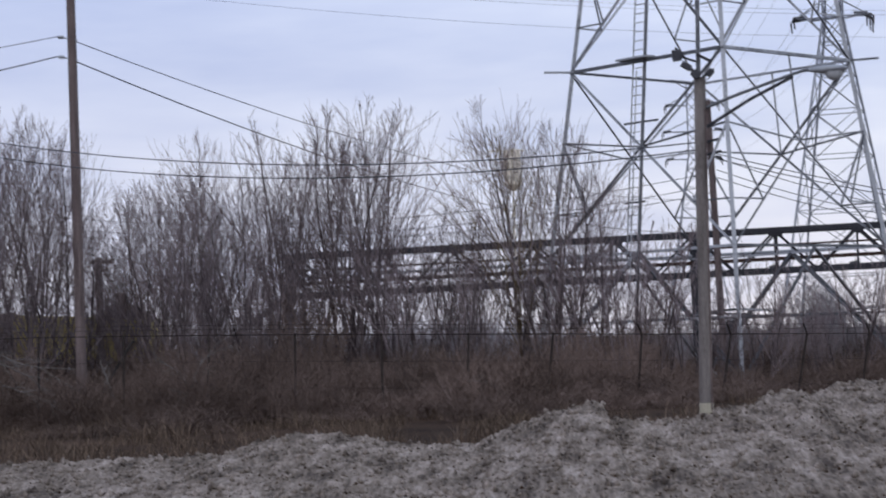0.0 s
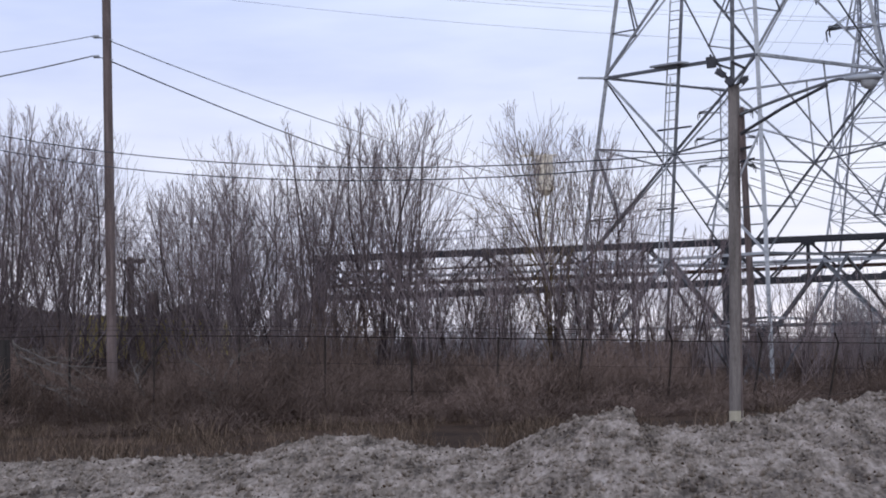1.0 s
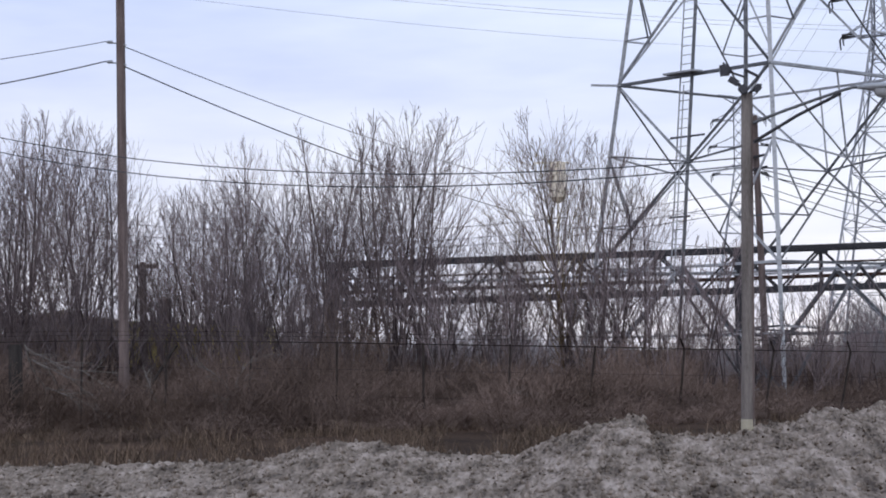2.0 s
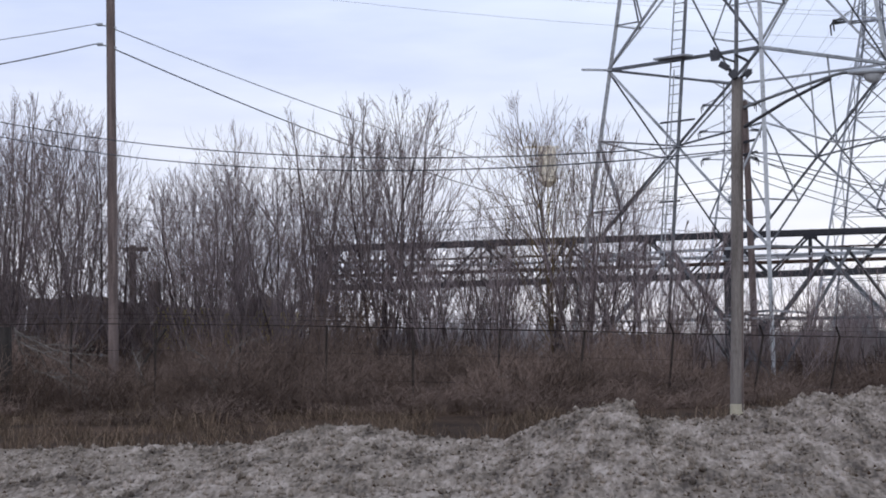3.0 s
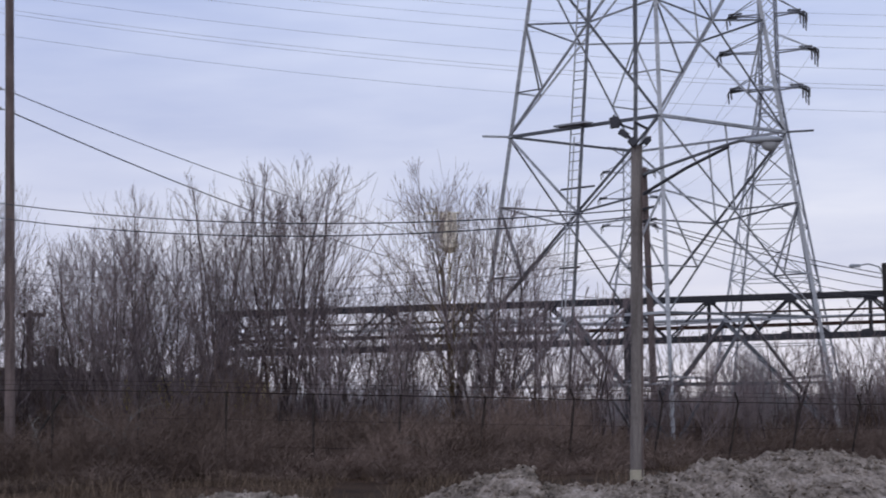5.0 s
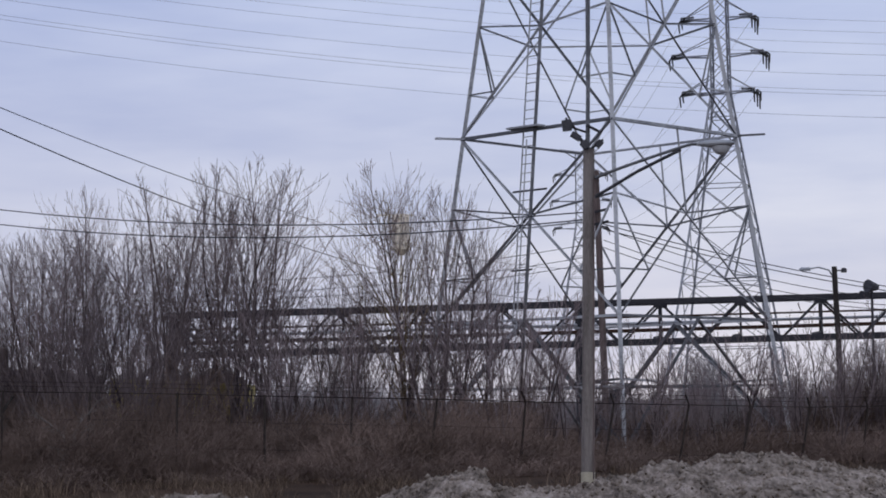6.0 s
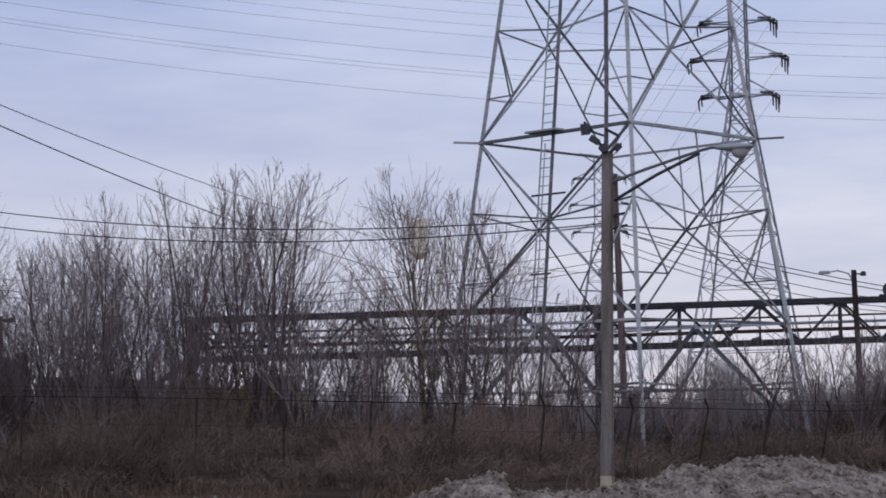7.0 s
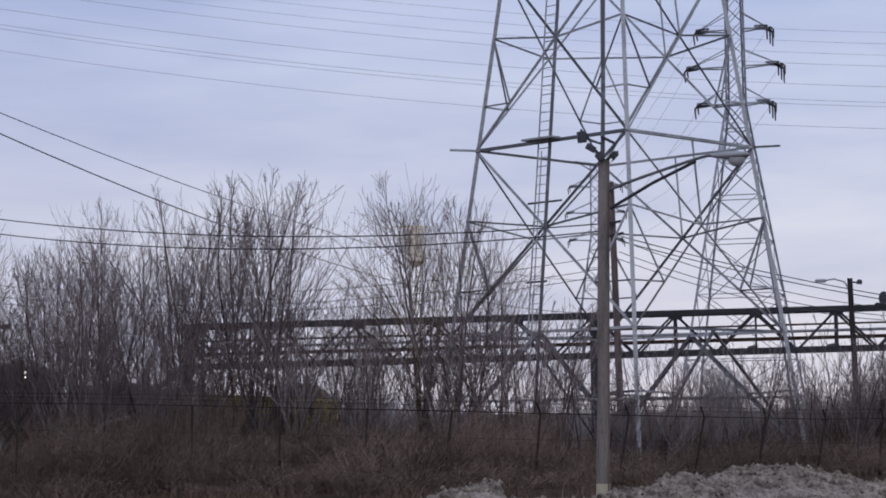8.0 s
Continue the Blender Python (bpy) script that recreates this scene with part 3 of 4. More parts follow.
# ---------------------------------------------------------------- truss bridge that carries pipes
def truss_bridge():
    """Two Warren trusses side by side, braced across, with pipes laid between them."""
    t = thing("pipe_bridge", "long dark steel truss bridge carrying pipes on posts", "pipe bridge")
    x0, y0, step, bays, rise = -11.58, 92.0, 3.747, 14, 0.0145
    end_x = step * bays

    def at(s, z, off=0.0):
        return Vector((x0 + s, y0 + off, z + rise * s))
    lo, hi = 4.02, 5.88
    for off, shift in ((0.0, 0.0), (2.2, 0.35)):
        bar("chord", t, DARK_STEEL, at(0, hi, off), at(end_x, hi, off), 0.21, "box")
        bar("chord", t, DARK_STEEL, at(0, lo, off), at(end_x, lo, off), 0.25, "box")
        for i in range(bays):
            s = i * step + shift
            if i:
                bar("post", t, DARK_STEEL, at(s, lo, off), at(s, hi, off), 0.085, "box")
            for d in (-1, 1):
                if i or d > 0:
                    bar("diagonal", t, DARK_STEEL, at(s, hi - 0.05, off), at(s + d * step * 0.47, lo + 0.08, off), 0.1, "box")
            plate = Geo()
            plate.box(at(s - 0.28, hi - 0.14, off - 0.09), at(s + 0.28, hi - 0.14, off - 0.09), 0.02, 0.22)
            part("gusset_plate", plate, DARK_STEEL, t)
    for i in range(bays):
        bar("cross_beam", t, DARK_STEEL, at(i * step, lo + 0.2, 0), at(i * step, lo + 0.2, 2.2), 0.12, "box")
    for off, z, r in ((0.6, 4.6, 0.045), (1.1, 4.9, 0.07), (1.6, 4.55, 0.045), (0.9, 5.2, 0.045)):
        bar("pipe", t, RUST if r < 0.06 else GALV, at(0.2, z, off), at(end_x, z, off), r * 2, "tube")
    end = Geo()
    end.box(at(0.1, -0.6, 0), at(0.1, hi + 0.1, 0), 0.36, 0.4)
    part("end_post", end, DARK_STEEL, t)
    end = Geo()
    end.box(at(0.5, -0.6, 2.2), at(0.5, hi + 0.1, 2.2), 0.2, 0.2)
    part("end_post", end, DARK_STEEL, t)
    bar("raking_strut", t, DARK_STEEL, at(0.0, lo, 0), at(-2.9, 2.0, 0), 0.26, "box")
    for i in (5, 13):
        for off in (0, 2.2):
            bar("support_post", t, DARK_STEEL, at(i * step + 0.1, -1.5, off), at(i * step + 0.1, hi, off), 0.17, "box")


truss_bridge()


# ---------------------------------------------------------------- fence
FENCE = [-4.45 - 2.43 * i for i in range(12, 0, -1)] + [-4.45, -2.0, 0.37, 2.9, 5.55, 7.9, 9.9, 11.9, 13.9, 15.9, 18.0, 20.5]


def fence_y(x):
    return 56.0 + max(0.0, x - 0.5) * 0.5


def fence_top(x):
    return float(np.interp(x, [-14, -8, -4, 0, 4, 12], [2.22, 2.07, 1.92, 1.79, 1.63, 1.37]))


def fence():
    t = thing("chain_link_fence", "dark chain link fence with leaning steel posts", "fence")
    pts = FENCE
    for i, x in enumerate(pts):
        g = Geo()
        ln = random.uniform(0.08, 0.2) if x > 0 else random.uniform(-0.02, 0.08)
        z = fence_top(x)
        y = fence_y(x)
        g.tube((x - ln * 2, y, GROUND_Z - 0.2), (x, y, z), 0.033, n=8)
        g.tube((x, y, z), (x - 0.12, y - 0.2, z + 0.3) if x > 2 else (x, y, z + 0.04), 0.03, n=6)
        part("post", g, FENCE_PAINT, t)
    for z, r in ((0, 0.016), (-0.75, 0.006), (-1.5, 0.006), (0.16, 0.006), (0.28, 0.006)):
        g = Geo()
        xs = pts
        g.path([Vector((x - (0.08 if z > 0 else 0), fence_y(x) - (0.1 if z > 0 else 0), fence_top(x) + z)) for x in xs], [r] * len(xs), 6)
        part("top_rail" if z == 0 else "wire", g, FENCE_PAINT, t)


fence()


# ---------------------------------------------------------------- things behind
def far_tank():
    t = thing("water_tank", "pale tan elevated tank far behind bare trees", "water tank")
    x, y = -4.2, 400.0
    g = Geo()
    for z0, z1, r0, r1 in ((31.2, 32.3, 0.7, 1.7), (32.3, 38.9, 1.75, 1.75), (38.9, 39.5, 1.75, 0.9)):
        g.tube((x, y, z0), (x, y, z1), r0, r1, 24)
    part("tank", g, TAN, t)
    for k in range(4):
        dx, dy = ((-1, -1), (1, -1), (1, 1), (-1, 1))[k]
        bar("leg", t, GALV_HAZE, (x + dx * 2.2, y + dy * 2.2, GROUND_Z), (x + dx * 1.2, y + dy * 1.1, 32.6), 0.16, "tube")
    bar("riser", t, TAN, (x, y, GROUND_Z), (x, y, 32.6), 0.35, "tube")
    bar("stub_arm", t, TAN, (x - 4.8, y - 1, 39.2), (x + 2.6, y - 1, 39.1), 0.3, "box")


far_tank()


# ---------------------------------------------------------------- bare trees
def shoot(g, p, d, length, r, n, wob, rise, sides, tip=0.35):
    """One bent, tapering branch. Returns its points and radii."""
    pts, rad = [p.copy()], [r]
    d = d.normalized()
    step = length / n
    for i in range(n):
        d = (d + Vector((random.gauss(0, wob), random.gauss(0, wob), random.gauss(0, wob * 0.6) + rise))).normalized()
        p = p + d * step
        pts.append(p.copy())
        rad.append(r * (1 - (1 - tip) * (i + 1) / n))
    g.path(pts, rad, sides)
    return pts, rad, d


def side_way(d, angle, turn):
    """d turned by angle, about a random side given by turn."""
    ref = Vector((0, 0, 1)) if abs(d.z) < 0.95 else Vector((1, 0, 0))
    a = d.cross(ref).normalized()
    b = d.cross(a).normalized()
    return (d * math.cos(angle) + (a * math.cos(turn) + b * math.sin(turn)) * math.sin(angle)).normalized()


def tree_meshes(seed, height, stems, spread, bark, branches=12, subs=7, twigs=2, fat=0.72):
    """Trunk and crown of a bare tree: ascending limbs that fan out, then turn up to fine tips."""
    random.seed(seed)
    trunk, crown = Geo(), Geo()
    for s in range(stems):
        az = random.uniform(0, 6.283)
        lean = random.uniform(0.3, 1.0) * spread
        d = Vector((math.cos(az) * lean, math.sin(az) * lean, 1))
        h = height * random.uniform(0.84, 1.03)
        base = Vector((math.cos(az), math.sin(az), 0)) * (random.uniform(0.05, 0.2) if stems > 1 else 0)
        base.z = -0.15
        r0 = random.uniform(0.075, 0.105) * height / 10 * fat
        pts, rad, _ = shoot(trunk, base, d, h, r0, 14, 0.045, 0.02, 6, 0.1)
        for b in range(branches):
            u = 0.12 + 0.84 * (b + random.random()) / branches
            i = min(int(u * 14), 13)
            p = pts[i].lerp(pts[i + 1], u * 14 - i)
            dd = (pts[i + 1] - pts[i]).normalized()
            ln = height * (1.04 - u) * random.uniform(0.45, 0.85)
            w = side_way(dd, random.uniform(0.32, 0.72), b * 2.4 + random.uniform(-0.5, 0.5))
            rb = max(0.011, rad[i] * random.uniform(0.4, 0.62))
            bp, br, _ = shoot(crown, p, w, ln, rb, 9, 0.045, 0.045, 4, 0.25)
            for k in range(subs):
                q0 = 0.18 + 0.8 * (k + random.random()) / subs
                j = min(int(q0 * 9), 8)
                q = bp[j].lerp(bp[j + 1], q0 * 9 - j)
                e = side_way((bp[j + 1] - bp[j]).normalized(), random.uniform(0.3, 0.6), random.uniform(0, 6.283))
                l2 = min(ln, height * 0.45) * (0.42 * (1 - q0) + 0.2) * random.uniform(0.6, 1.3)
                sp, sr, _ = shoot(crown, q, e, l2, max(0.0088, br[j] * 0.5), 4, 0.055, 0.06, 3, 0.45)
                for m in range(twigs):
                    x = 0.25 + 0.75 * (m + random.random()) / twigs
                    f = min(int(x * 4), 3)
                    y = side_way((sp[f + 1] - sp[f]).normalized(), random.uniform(0.3, 0.6), random.uniform(0, 6.283))
                    shoot(crown, sp[f].lerp(sp[f + 1], x * 4 - f), y, l2 * random.uniform(0.3, 0.6), 0.0072, 2, 0.08, 0.06, 3, 0.6)
    return trunk.mesh("trunk", TRUNK), crown.mesh("crown", bark)


def tree_of(meshes, label, at, scale, turn, group):
    t = thing("bare_tree", label, "tree", at, group)
    t.rotation_euler, t.scale = (0, 0, turn), scale
    for name, me in zip(("trunk", "crown"), meshes):
        o = new(name, me)
        o.parent = t
    return t


TREES = [tree_meshes(11 + i, 10, st, sp, BARK, br) for i, (st, sp, br) in enumerate(((1, 0.12, 26), (2, 0.22, 16), (1, 0.08, 28), (2, 0.28, 16), (3, 0.22, 12)))]
SAPLINGS = [tree_meshes(71 + i, 4.6, st, 0.24, BARK, 7, 4, 1, 0.75) for i, st in enumerate((3, 4, 5))]
OCHRE = tree_meshes(31, 10, 1, 0.1, BARK_WARM, 36)
# place along the fence, depth and height of the taller trees
TALL = [(-25.5, 66, 10.6), (-24.4, 64, 9.6), (-23.4, 62, 9.8), (-22.4, 68, 10.2), (-21.6, 66, 11.2), (-20.2, 62, 10.4), (-19.0, 66, 11.0), (-17.8, 63, 10.5), (-16.8, 68, 10.8), (-15.8, 65, 9.6),
        (-14.4, 69, 7.4), (-13.2, 67, 7.4), (-12.2, 65, 8.6), (-11.4, 68, 9.0), (-10.6, 64, 8.5), (-9.8, 67, 7.4), (-9.0, 69, 7.9), (-8.2, 65, 9.9), (-7.4, 68, 9.0),
        (-6.5, 66, 10.3), (-5.8, 64, 10.5), (-5.5, 67, 10.4), (-4.5, 65, 6.8), (-3.2, 68, 5.8), (-2.4, 66, 6.4), (-1.6, 65, 7.0), (-0.45, 67, 10.0), (0.35, 65, 10.7),
        (0.8, 68, 9.0), (1.3, 66, 7.9), (2.2, 67, 7.2), (2.9, 65, 5.6)]
# lower trees that stand between and behind them
FILL = [(-19.6, 69, 9.2), (-17.2, 70, 9.0), (-16.2, 62, 8.6), (-14.9, 64, 7.0), (-13.8, 71, 7.6), (-12.6, 69, 8.0), (-9.4, 71, 8.2), (-8.6, 63, 7.4),
        (-11.9, 70, 8.3), (-11.0, 62, 7.6), (-10.2, 70, 7.7), (-22.9, 71, 8.8), (-20.9, 71, 9.2), (-18.4, 71, 9.0)]


def woods():
    rnd = random.Random(5)
    for i, (x, y, h) in enumerate(TALL + FILL):
        h -= 0.0157 * x
        s = (h - GROUND_Z) / 10.0 * y / 66.0 * 0.97
        label = "bare grey-brown tree with upright slender branches"
        ms = TREES[(i * 2 + i // 3) % 5]
        if x == -0.45:
            ms, label = OCHRE, "bare tree with ochre bark and fine twigs"
        w = s * rnd.uniform(0.85, 1.05)
        tree_of(ms, label, (x, y, GROUND_Z), (w, w, s), rnd.uniform(0, 6.28), "bare trees behind the fence")
    # lower saplings that fill the wood
    for i in range(53):
        x = (-26 + i * 1.4 if i < 22 else (-13.6 + (i - 22) * 0.7 if i < 30 else (-20 + (i - 30) * 0.8 if i < 37 else -9.8 + (i - 37) * 0.8))) + rnd.uniform(-0.3, 0.3)
        h = rnd.uniform(4.2, 6.8)
        s = h / 4.6
        tree_of(SAPLINGS[i % 3], "slender bare sapling in the thicket", (x, rnd.uniform(60, 71), GROUND_Z), (s, s, s), rnd.uniform(0, 6.28), "bare saplings behind the fence")
    for i in range(44):
        x = 3.2 + i * 0.4 + rnd.uniform(-0.4, 0.4)
        h = rnd.uniform(2.8, 5.2) + (0.6 if i > 24 else 0)
        s = h / 4.6
        tree_of(SAPLINGS[i % 3], "low bare sapling beside the tower", (x, rnd.uniform(63, 72), GROUND_Z), (s, s, s), rnd.uniform(0, 6.28), "bare saplings behind the fence")


woods()


def far_woods():
    rnd = random.Random(8)
    far = []
    # copies of the near trees, recoloured with the haze-paled wood
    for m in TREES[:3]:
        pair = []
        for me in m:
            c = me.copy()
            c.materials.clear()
            c.materials.append(HAZE_WOOD)
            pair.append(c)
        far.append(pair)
    for i in range(56):
        x = -70 + i * 3.0 + rnd.uniform(-2, 2)
        y = rnd.uniform(170, 230)
        h = rnd.uniform(2.6, 4.2) + (4.5 if 40 < x < 62 else 0)
        s = h / 10
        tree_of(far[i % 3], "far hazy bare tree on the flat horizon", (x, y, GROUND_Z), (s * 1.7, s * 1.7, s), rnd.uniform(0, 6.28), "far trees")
    for x, y, h in ((22.6, 170, 6.3), (24.2, 172, 6.6), (25.6, 171, 5.7)):
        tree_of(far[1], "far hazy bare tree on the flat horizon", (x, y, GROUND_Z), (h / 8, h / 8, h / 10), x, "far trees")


far_woods()


# ---------------------------------------------------------------- brush
def brush_mesh(seed, height, material, stems=70, width=1.25):
    random.seed(seed)
    g = Geo()
    for s in range(stems):
        az, rr = random.uniform(0, 6.283), width * math.sqrt(random.random())
        p = Vector((math.cos(az) * rr, math.sin(az) * rr, -0.1))
        d = Vector((random.gauss(0, 0.2), random.gauss(0, 0.2), 1))
        h = height * random.uniform(0.45, 1.0)
        pts, rad, _ = shoot(g, p, d, h, random.uniform(0.008, 0.018), 5, 0.085, 0.0, 3, 0.4)
        for k in range(9):
            v = 0.08 + 0.9 * (k + random.random()) / 9
            j = min(int(v * 5), 4)
            e = side_way((pts[j + 1] - pts[j]).normalized(), random.uniform(0.35, 0.9), random.uniform(0, 6.283))
            q = pts[j].lerp(pts[j + 1], v * 5 - j)
            sp, sr, _ = shoot(g, q, e, h * random.uniform(0.18, 0.42), 0.0072, 3, 0.12, 0.05, 3, 0.5)
            for m in range(2):
                y = side_way((sp[m + 2] - sp[m + 1]).normalized(), random.uniform(0.4, 1.0), random.uniform(0, 6.283))
                shoot(g, sp[m + 1], y, h * random.uniform(0.1, 0.2), 0.0055, 1, 0.1, 0.0, 3, 0.6)
    return g.mesh("brush_twigs", material)


BRUSH = [brush_mesh(51, 2.5, TWIG), brush_mesh(52, 2.3, TWIG), brush_mesh(53, 2.6, TWIG), brush_mesh(54, 2.2, TWIG_RED)]


def brush():
    rnd = random.Random(9)
    n = 0
    for y0, y1, h0, h1, x0, x1, step in ((53.6, 55.4, 0.42, 0.88, -24, 2, 1.35), (49, 53, 0.16, 0.36, -20, 3, 3.6), (55, 56, 0.3, 0.7, 2, 16, 1.8), (57.0, 58.0, 0.78, 1.0, -27, 20, 1.15), (59.5, 61.5, 0.85, 1.1, -27, 20, 1.2), (63, 66, 0.9, 1.2, -28, 21, 1.3), (68, 70, 0.9, 1.15, -28, 23, 1.6)):
        x = x0
        while x < x1:
            right = x > 3.2
            if right and y0 > 58 and rnd.random() < 0.55:
                x += step
                continue
            s = rnd.uniform(h0 * 0.75, h1 * 1.12) * (0.52 if right else 1.0) * (0.6 if -15.6 < x < -13.2 or -12.3 < x < -11.4 else (0.76 if -6.2 < x < 2.6 else 0.9))
            me = BRUSH[3] if rnd.random() < (0.22 if -6 < x < 8 else 0.12) else BRUSH[n % 3]
            y = rnd.uniform(y0, y1) + max(0.0, x - 0.5) * 0.5
            if y0 > 62 and not right and rnd.random() < 0.35:
                s *= 1.3
            o = new("bush", me)
            o.location, o.rotation_euler = (x, y, GROUND_Z), (0, 0, rnd.uniform(0, 6.28))
            o.scale = (rnd.uniform(0.9, 1.2), rnd.uniform(0.9, 1.2), s)
            tagged(o, "leafless reddish brown shrub" if me is BRUSH[3] else "dense leafless dark brown shrub", "bush", "brush along the fence")
            n += 1
            x += step * rnd.uniform(0.75, 1.25) * (1.15 if right else 1.0)


brush()


def far_brush():
    rnd = random.Random(12)
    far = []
    # copies of the near shrubs, haze put in by the paler wood colour
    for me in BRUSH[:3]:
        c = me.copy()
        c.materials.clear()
        c.materials.append(HAZE_WOOD)
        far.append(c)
    for i in range(40):
        o = new("bush", BRUSH[i % 3])
        o.location, o.rotation_euler = (2.5 + i * 0.72 + rnd.uniform(-0.4, 0.4), rnd.uniform(82, 95), GROUND_Z), (0, 0, rnd.uniform(0, 6.28))
        k = rnd.uniform(0.35, 0.85)
        o.scale = (1.1, 1.1, k)
        tagged(o, "leafless brown shrub on the ground behind the tower", "bush", "far brush")
    # this clump takes the haze-paled copies too, though it stands nearer
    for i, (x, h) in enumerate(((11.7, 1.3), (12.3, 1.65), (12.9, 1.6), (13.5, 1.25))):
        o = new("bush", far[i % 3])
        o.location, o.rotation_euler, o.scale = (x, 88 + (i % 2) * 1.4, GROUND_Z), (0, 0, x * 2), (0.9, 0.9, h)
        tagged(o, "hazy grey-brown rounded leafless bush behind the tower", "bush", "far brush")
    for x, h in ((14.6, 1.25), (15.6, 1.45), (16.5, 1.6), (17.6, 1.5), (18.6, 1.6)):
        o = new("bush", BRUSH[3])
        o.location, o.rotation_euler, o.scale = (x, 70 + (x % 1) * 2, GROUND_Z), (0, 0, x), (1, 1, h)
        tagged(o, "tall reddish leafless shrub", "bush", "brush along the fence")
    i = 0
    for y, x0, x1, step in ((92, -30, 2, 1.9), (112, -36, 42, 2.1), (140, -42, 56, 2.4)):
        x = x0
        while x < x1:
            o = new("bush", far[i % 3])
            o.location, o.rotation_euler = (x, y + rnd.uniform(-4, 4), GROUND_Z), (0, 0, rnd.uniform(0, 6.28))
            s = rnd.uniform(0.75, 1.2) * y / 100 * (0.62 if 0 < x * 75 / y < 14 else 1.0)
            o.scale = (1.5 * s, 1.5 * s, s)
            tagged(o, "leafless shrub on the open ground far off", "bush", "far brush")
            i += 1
            x += step * rnd.uniform(0.7, 1.3)


far_brush()


def dead_branches():
    random.seed(77)
    for x, y, z, dx, dz, ln, r in ((-15.5, 55.0, 1.8, 0.75, -0.5, 3.2, 0.02), (-15.3, 54.6, 1.5, 0.9, -0.8, 2.6, 0.02), (-15.4, 54.5, 1.9, 0.25, -1.0, 2.0, 0.02), (-14.8, 54.4, 0.7, 1.0, -0.3, 2.4, 0.022),
                                   (-10.1, 55.4, -0.35, 0.25, 1.0, 2.7, 0.03), (-9.9, 55.4, 0.6, -0.45, 1.0, 1.5, 0.02), (-11.9, 55.5, 0.2, -0.25, 1.0, 1.5, 0.02), (-2.2, 55.0, 0.5, 1.0, 0.15, 1.6, 0.016), (-10.4, 55.2, 0.5, 1.0, -0.25, 1.5, 0.017)):
        g = Geo()
        pts, rad, _ = shoot(g, Vector((x, y, z - 0.0157 * x)), Vector((dx, 0, dz)), ln, r, 10, 0.2, -0.04, 5, 0.3)
        for k in range(9):
            j = 1 + k % 7
            e = side_way((pts[j + 1] - pts[j]).normalized(), random.uniform(0.4, 0.9), random.uniform(0, 6.283))
            sp, sr, _ = shoot(g, pts[j], e, ln * random.uniform(0.15, 0.38), r * 0.5, 4, 0.18, -0.06, 4, 0.4)
            for m in (1, 2, 3):
                shoot(g, sp[m], side_way((sp[m + 1] - sp[m]).normalized(), random.uniform(0.4, 0.9), random.uniform(0, 6.283)), ln * 0.1, 0.007, 3, 0.15, -0.05, 3, 0.5)
        tagged(part("dead_branch", g, TWIG_PALE), "pale barkless dead branch caught in the brush", "branch", "dead branches")


dead_branches()


def old_post():
    t = thing("timber_post", "thick dark weathered timber post by the fence", "post")
    wood_pole(t, -15.98, 55.6, GROUND_Z - 0.1, 2.15, 0.21, 0.19, POLE_DARK)


old_post()


def leaning_post():
    t = thing("leaning_post", "slim dark post leaning against the brush", "post")
    bar("shaft", t, POLE_DARK, (-13.2, 58.6, 0.2), (-12.0, 58.6, 2.05), 0.09, "tube")


leaning_post()


# ---------------------------------------------------------------- dry grass
def dry_grass():
    rnd = random.Random(21)
    g = Geo()
    for i in range(52000):
        x = rnd.uniform(-19.5, 14)
        y = rnd.uniform(36.2, 58)
        if y > 57 + max(0.0, x - 0.5) * 0.5:
            continue
        dens = 0.2 + 2.0 * noise.noise(Vector((x * 0.6, y * 0.35, 2)))
        if rnd.random() > dens + (0.25 if x < 1 else 0.0):
            continue
        h = rnd.uniform(0.06, 0.3) * (1.0 + 2.2 * max(0, noise.noise(Vector((x * 0.75, y * 0.4, 9)))))
        a = rnd.uniform(0, 6.283)
        w = rnd.uniform(0.006, 0.014)
        lx, ly = rnd.gauss(0, 0.5) * h, rnd.gauss(0, 0.5) * h
        c, s = math.cos(a) * w, math.sin(a) * w
        k = len(g.v)
        z = GROUND_Z - 0.03
        g.v += [Vector((x - c, y - s, z)), Vector((x + c, y + s, z)), Vector((x + lx * 0.4 + c * 0.7, y + ly * 0.4 + s * 0.7, z + h * 0.6)), Vector((x + lx * 0.4 - c * 0.7, y + ly * 0.4 - s * 0.7, z + h * 0.6)), Vector((x + lx, y + ly, z + h))]
        g.f += [(k, k + 1, k + 2, k + 3), (k + 3, k + 2, k + 4)]
    tagged(part("dry_grass", g, GRASS), "matted dry reddish brown grass between snow and fence", "grass", kind="stuff")


dry_grass()


def snow_lumps():
    """Broken icy lumps and grit lying on the bank."""
    rnd = random.Random(3)
    for name, count, r0, r1, material, label in (("snow_lumps", 9000, 0.015, 0.075, SNOW, "broken lumps of dirty ice on the snow bank"), ("road_grit", 2200, 0.008, 0.032, SOIL, "dark grit and clods on the snow bank")):
        g = Geo()
        for i in range(count):
            x, y = rnd.uniform(-11, 11), rnd.uniform(23, 36.0)
            z = snow_height(x, y)
            r = r0 + (r1 - r0) * rnd.random() ** 3
            vs = []
            for u in ((1, 0, 0), (-1, 0, 0), (0, 1, 0), (0, -1, 0), (0, 0, 1), (0, 0, -1)):
                vs.append(Vector((x, y, z + r * 0.2)) + Vector(u) * r * rnd.uniform(0.7, 1.15) + Vector((rnd.gauss(0, 0.15), rnd.gauss(0, 0.15), rnd.gauss(0, 0.15))) * r)
            g.add(vs, [(0, 2, 4), (2, 1, 4), (1, 3, 4), (3, 0, 4), (2, 0, 5), (1, 2, 5), (3, 1, 5), (0, 3, 5)])
        tagged(part(name, g, material, smooth=True), label, "debris", kind="stuff")


snow_lumps()


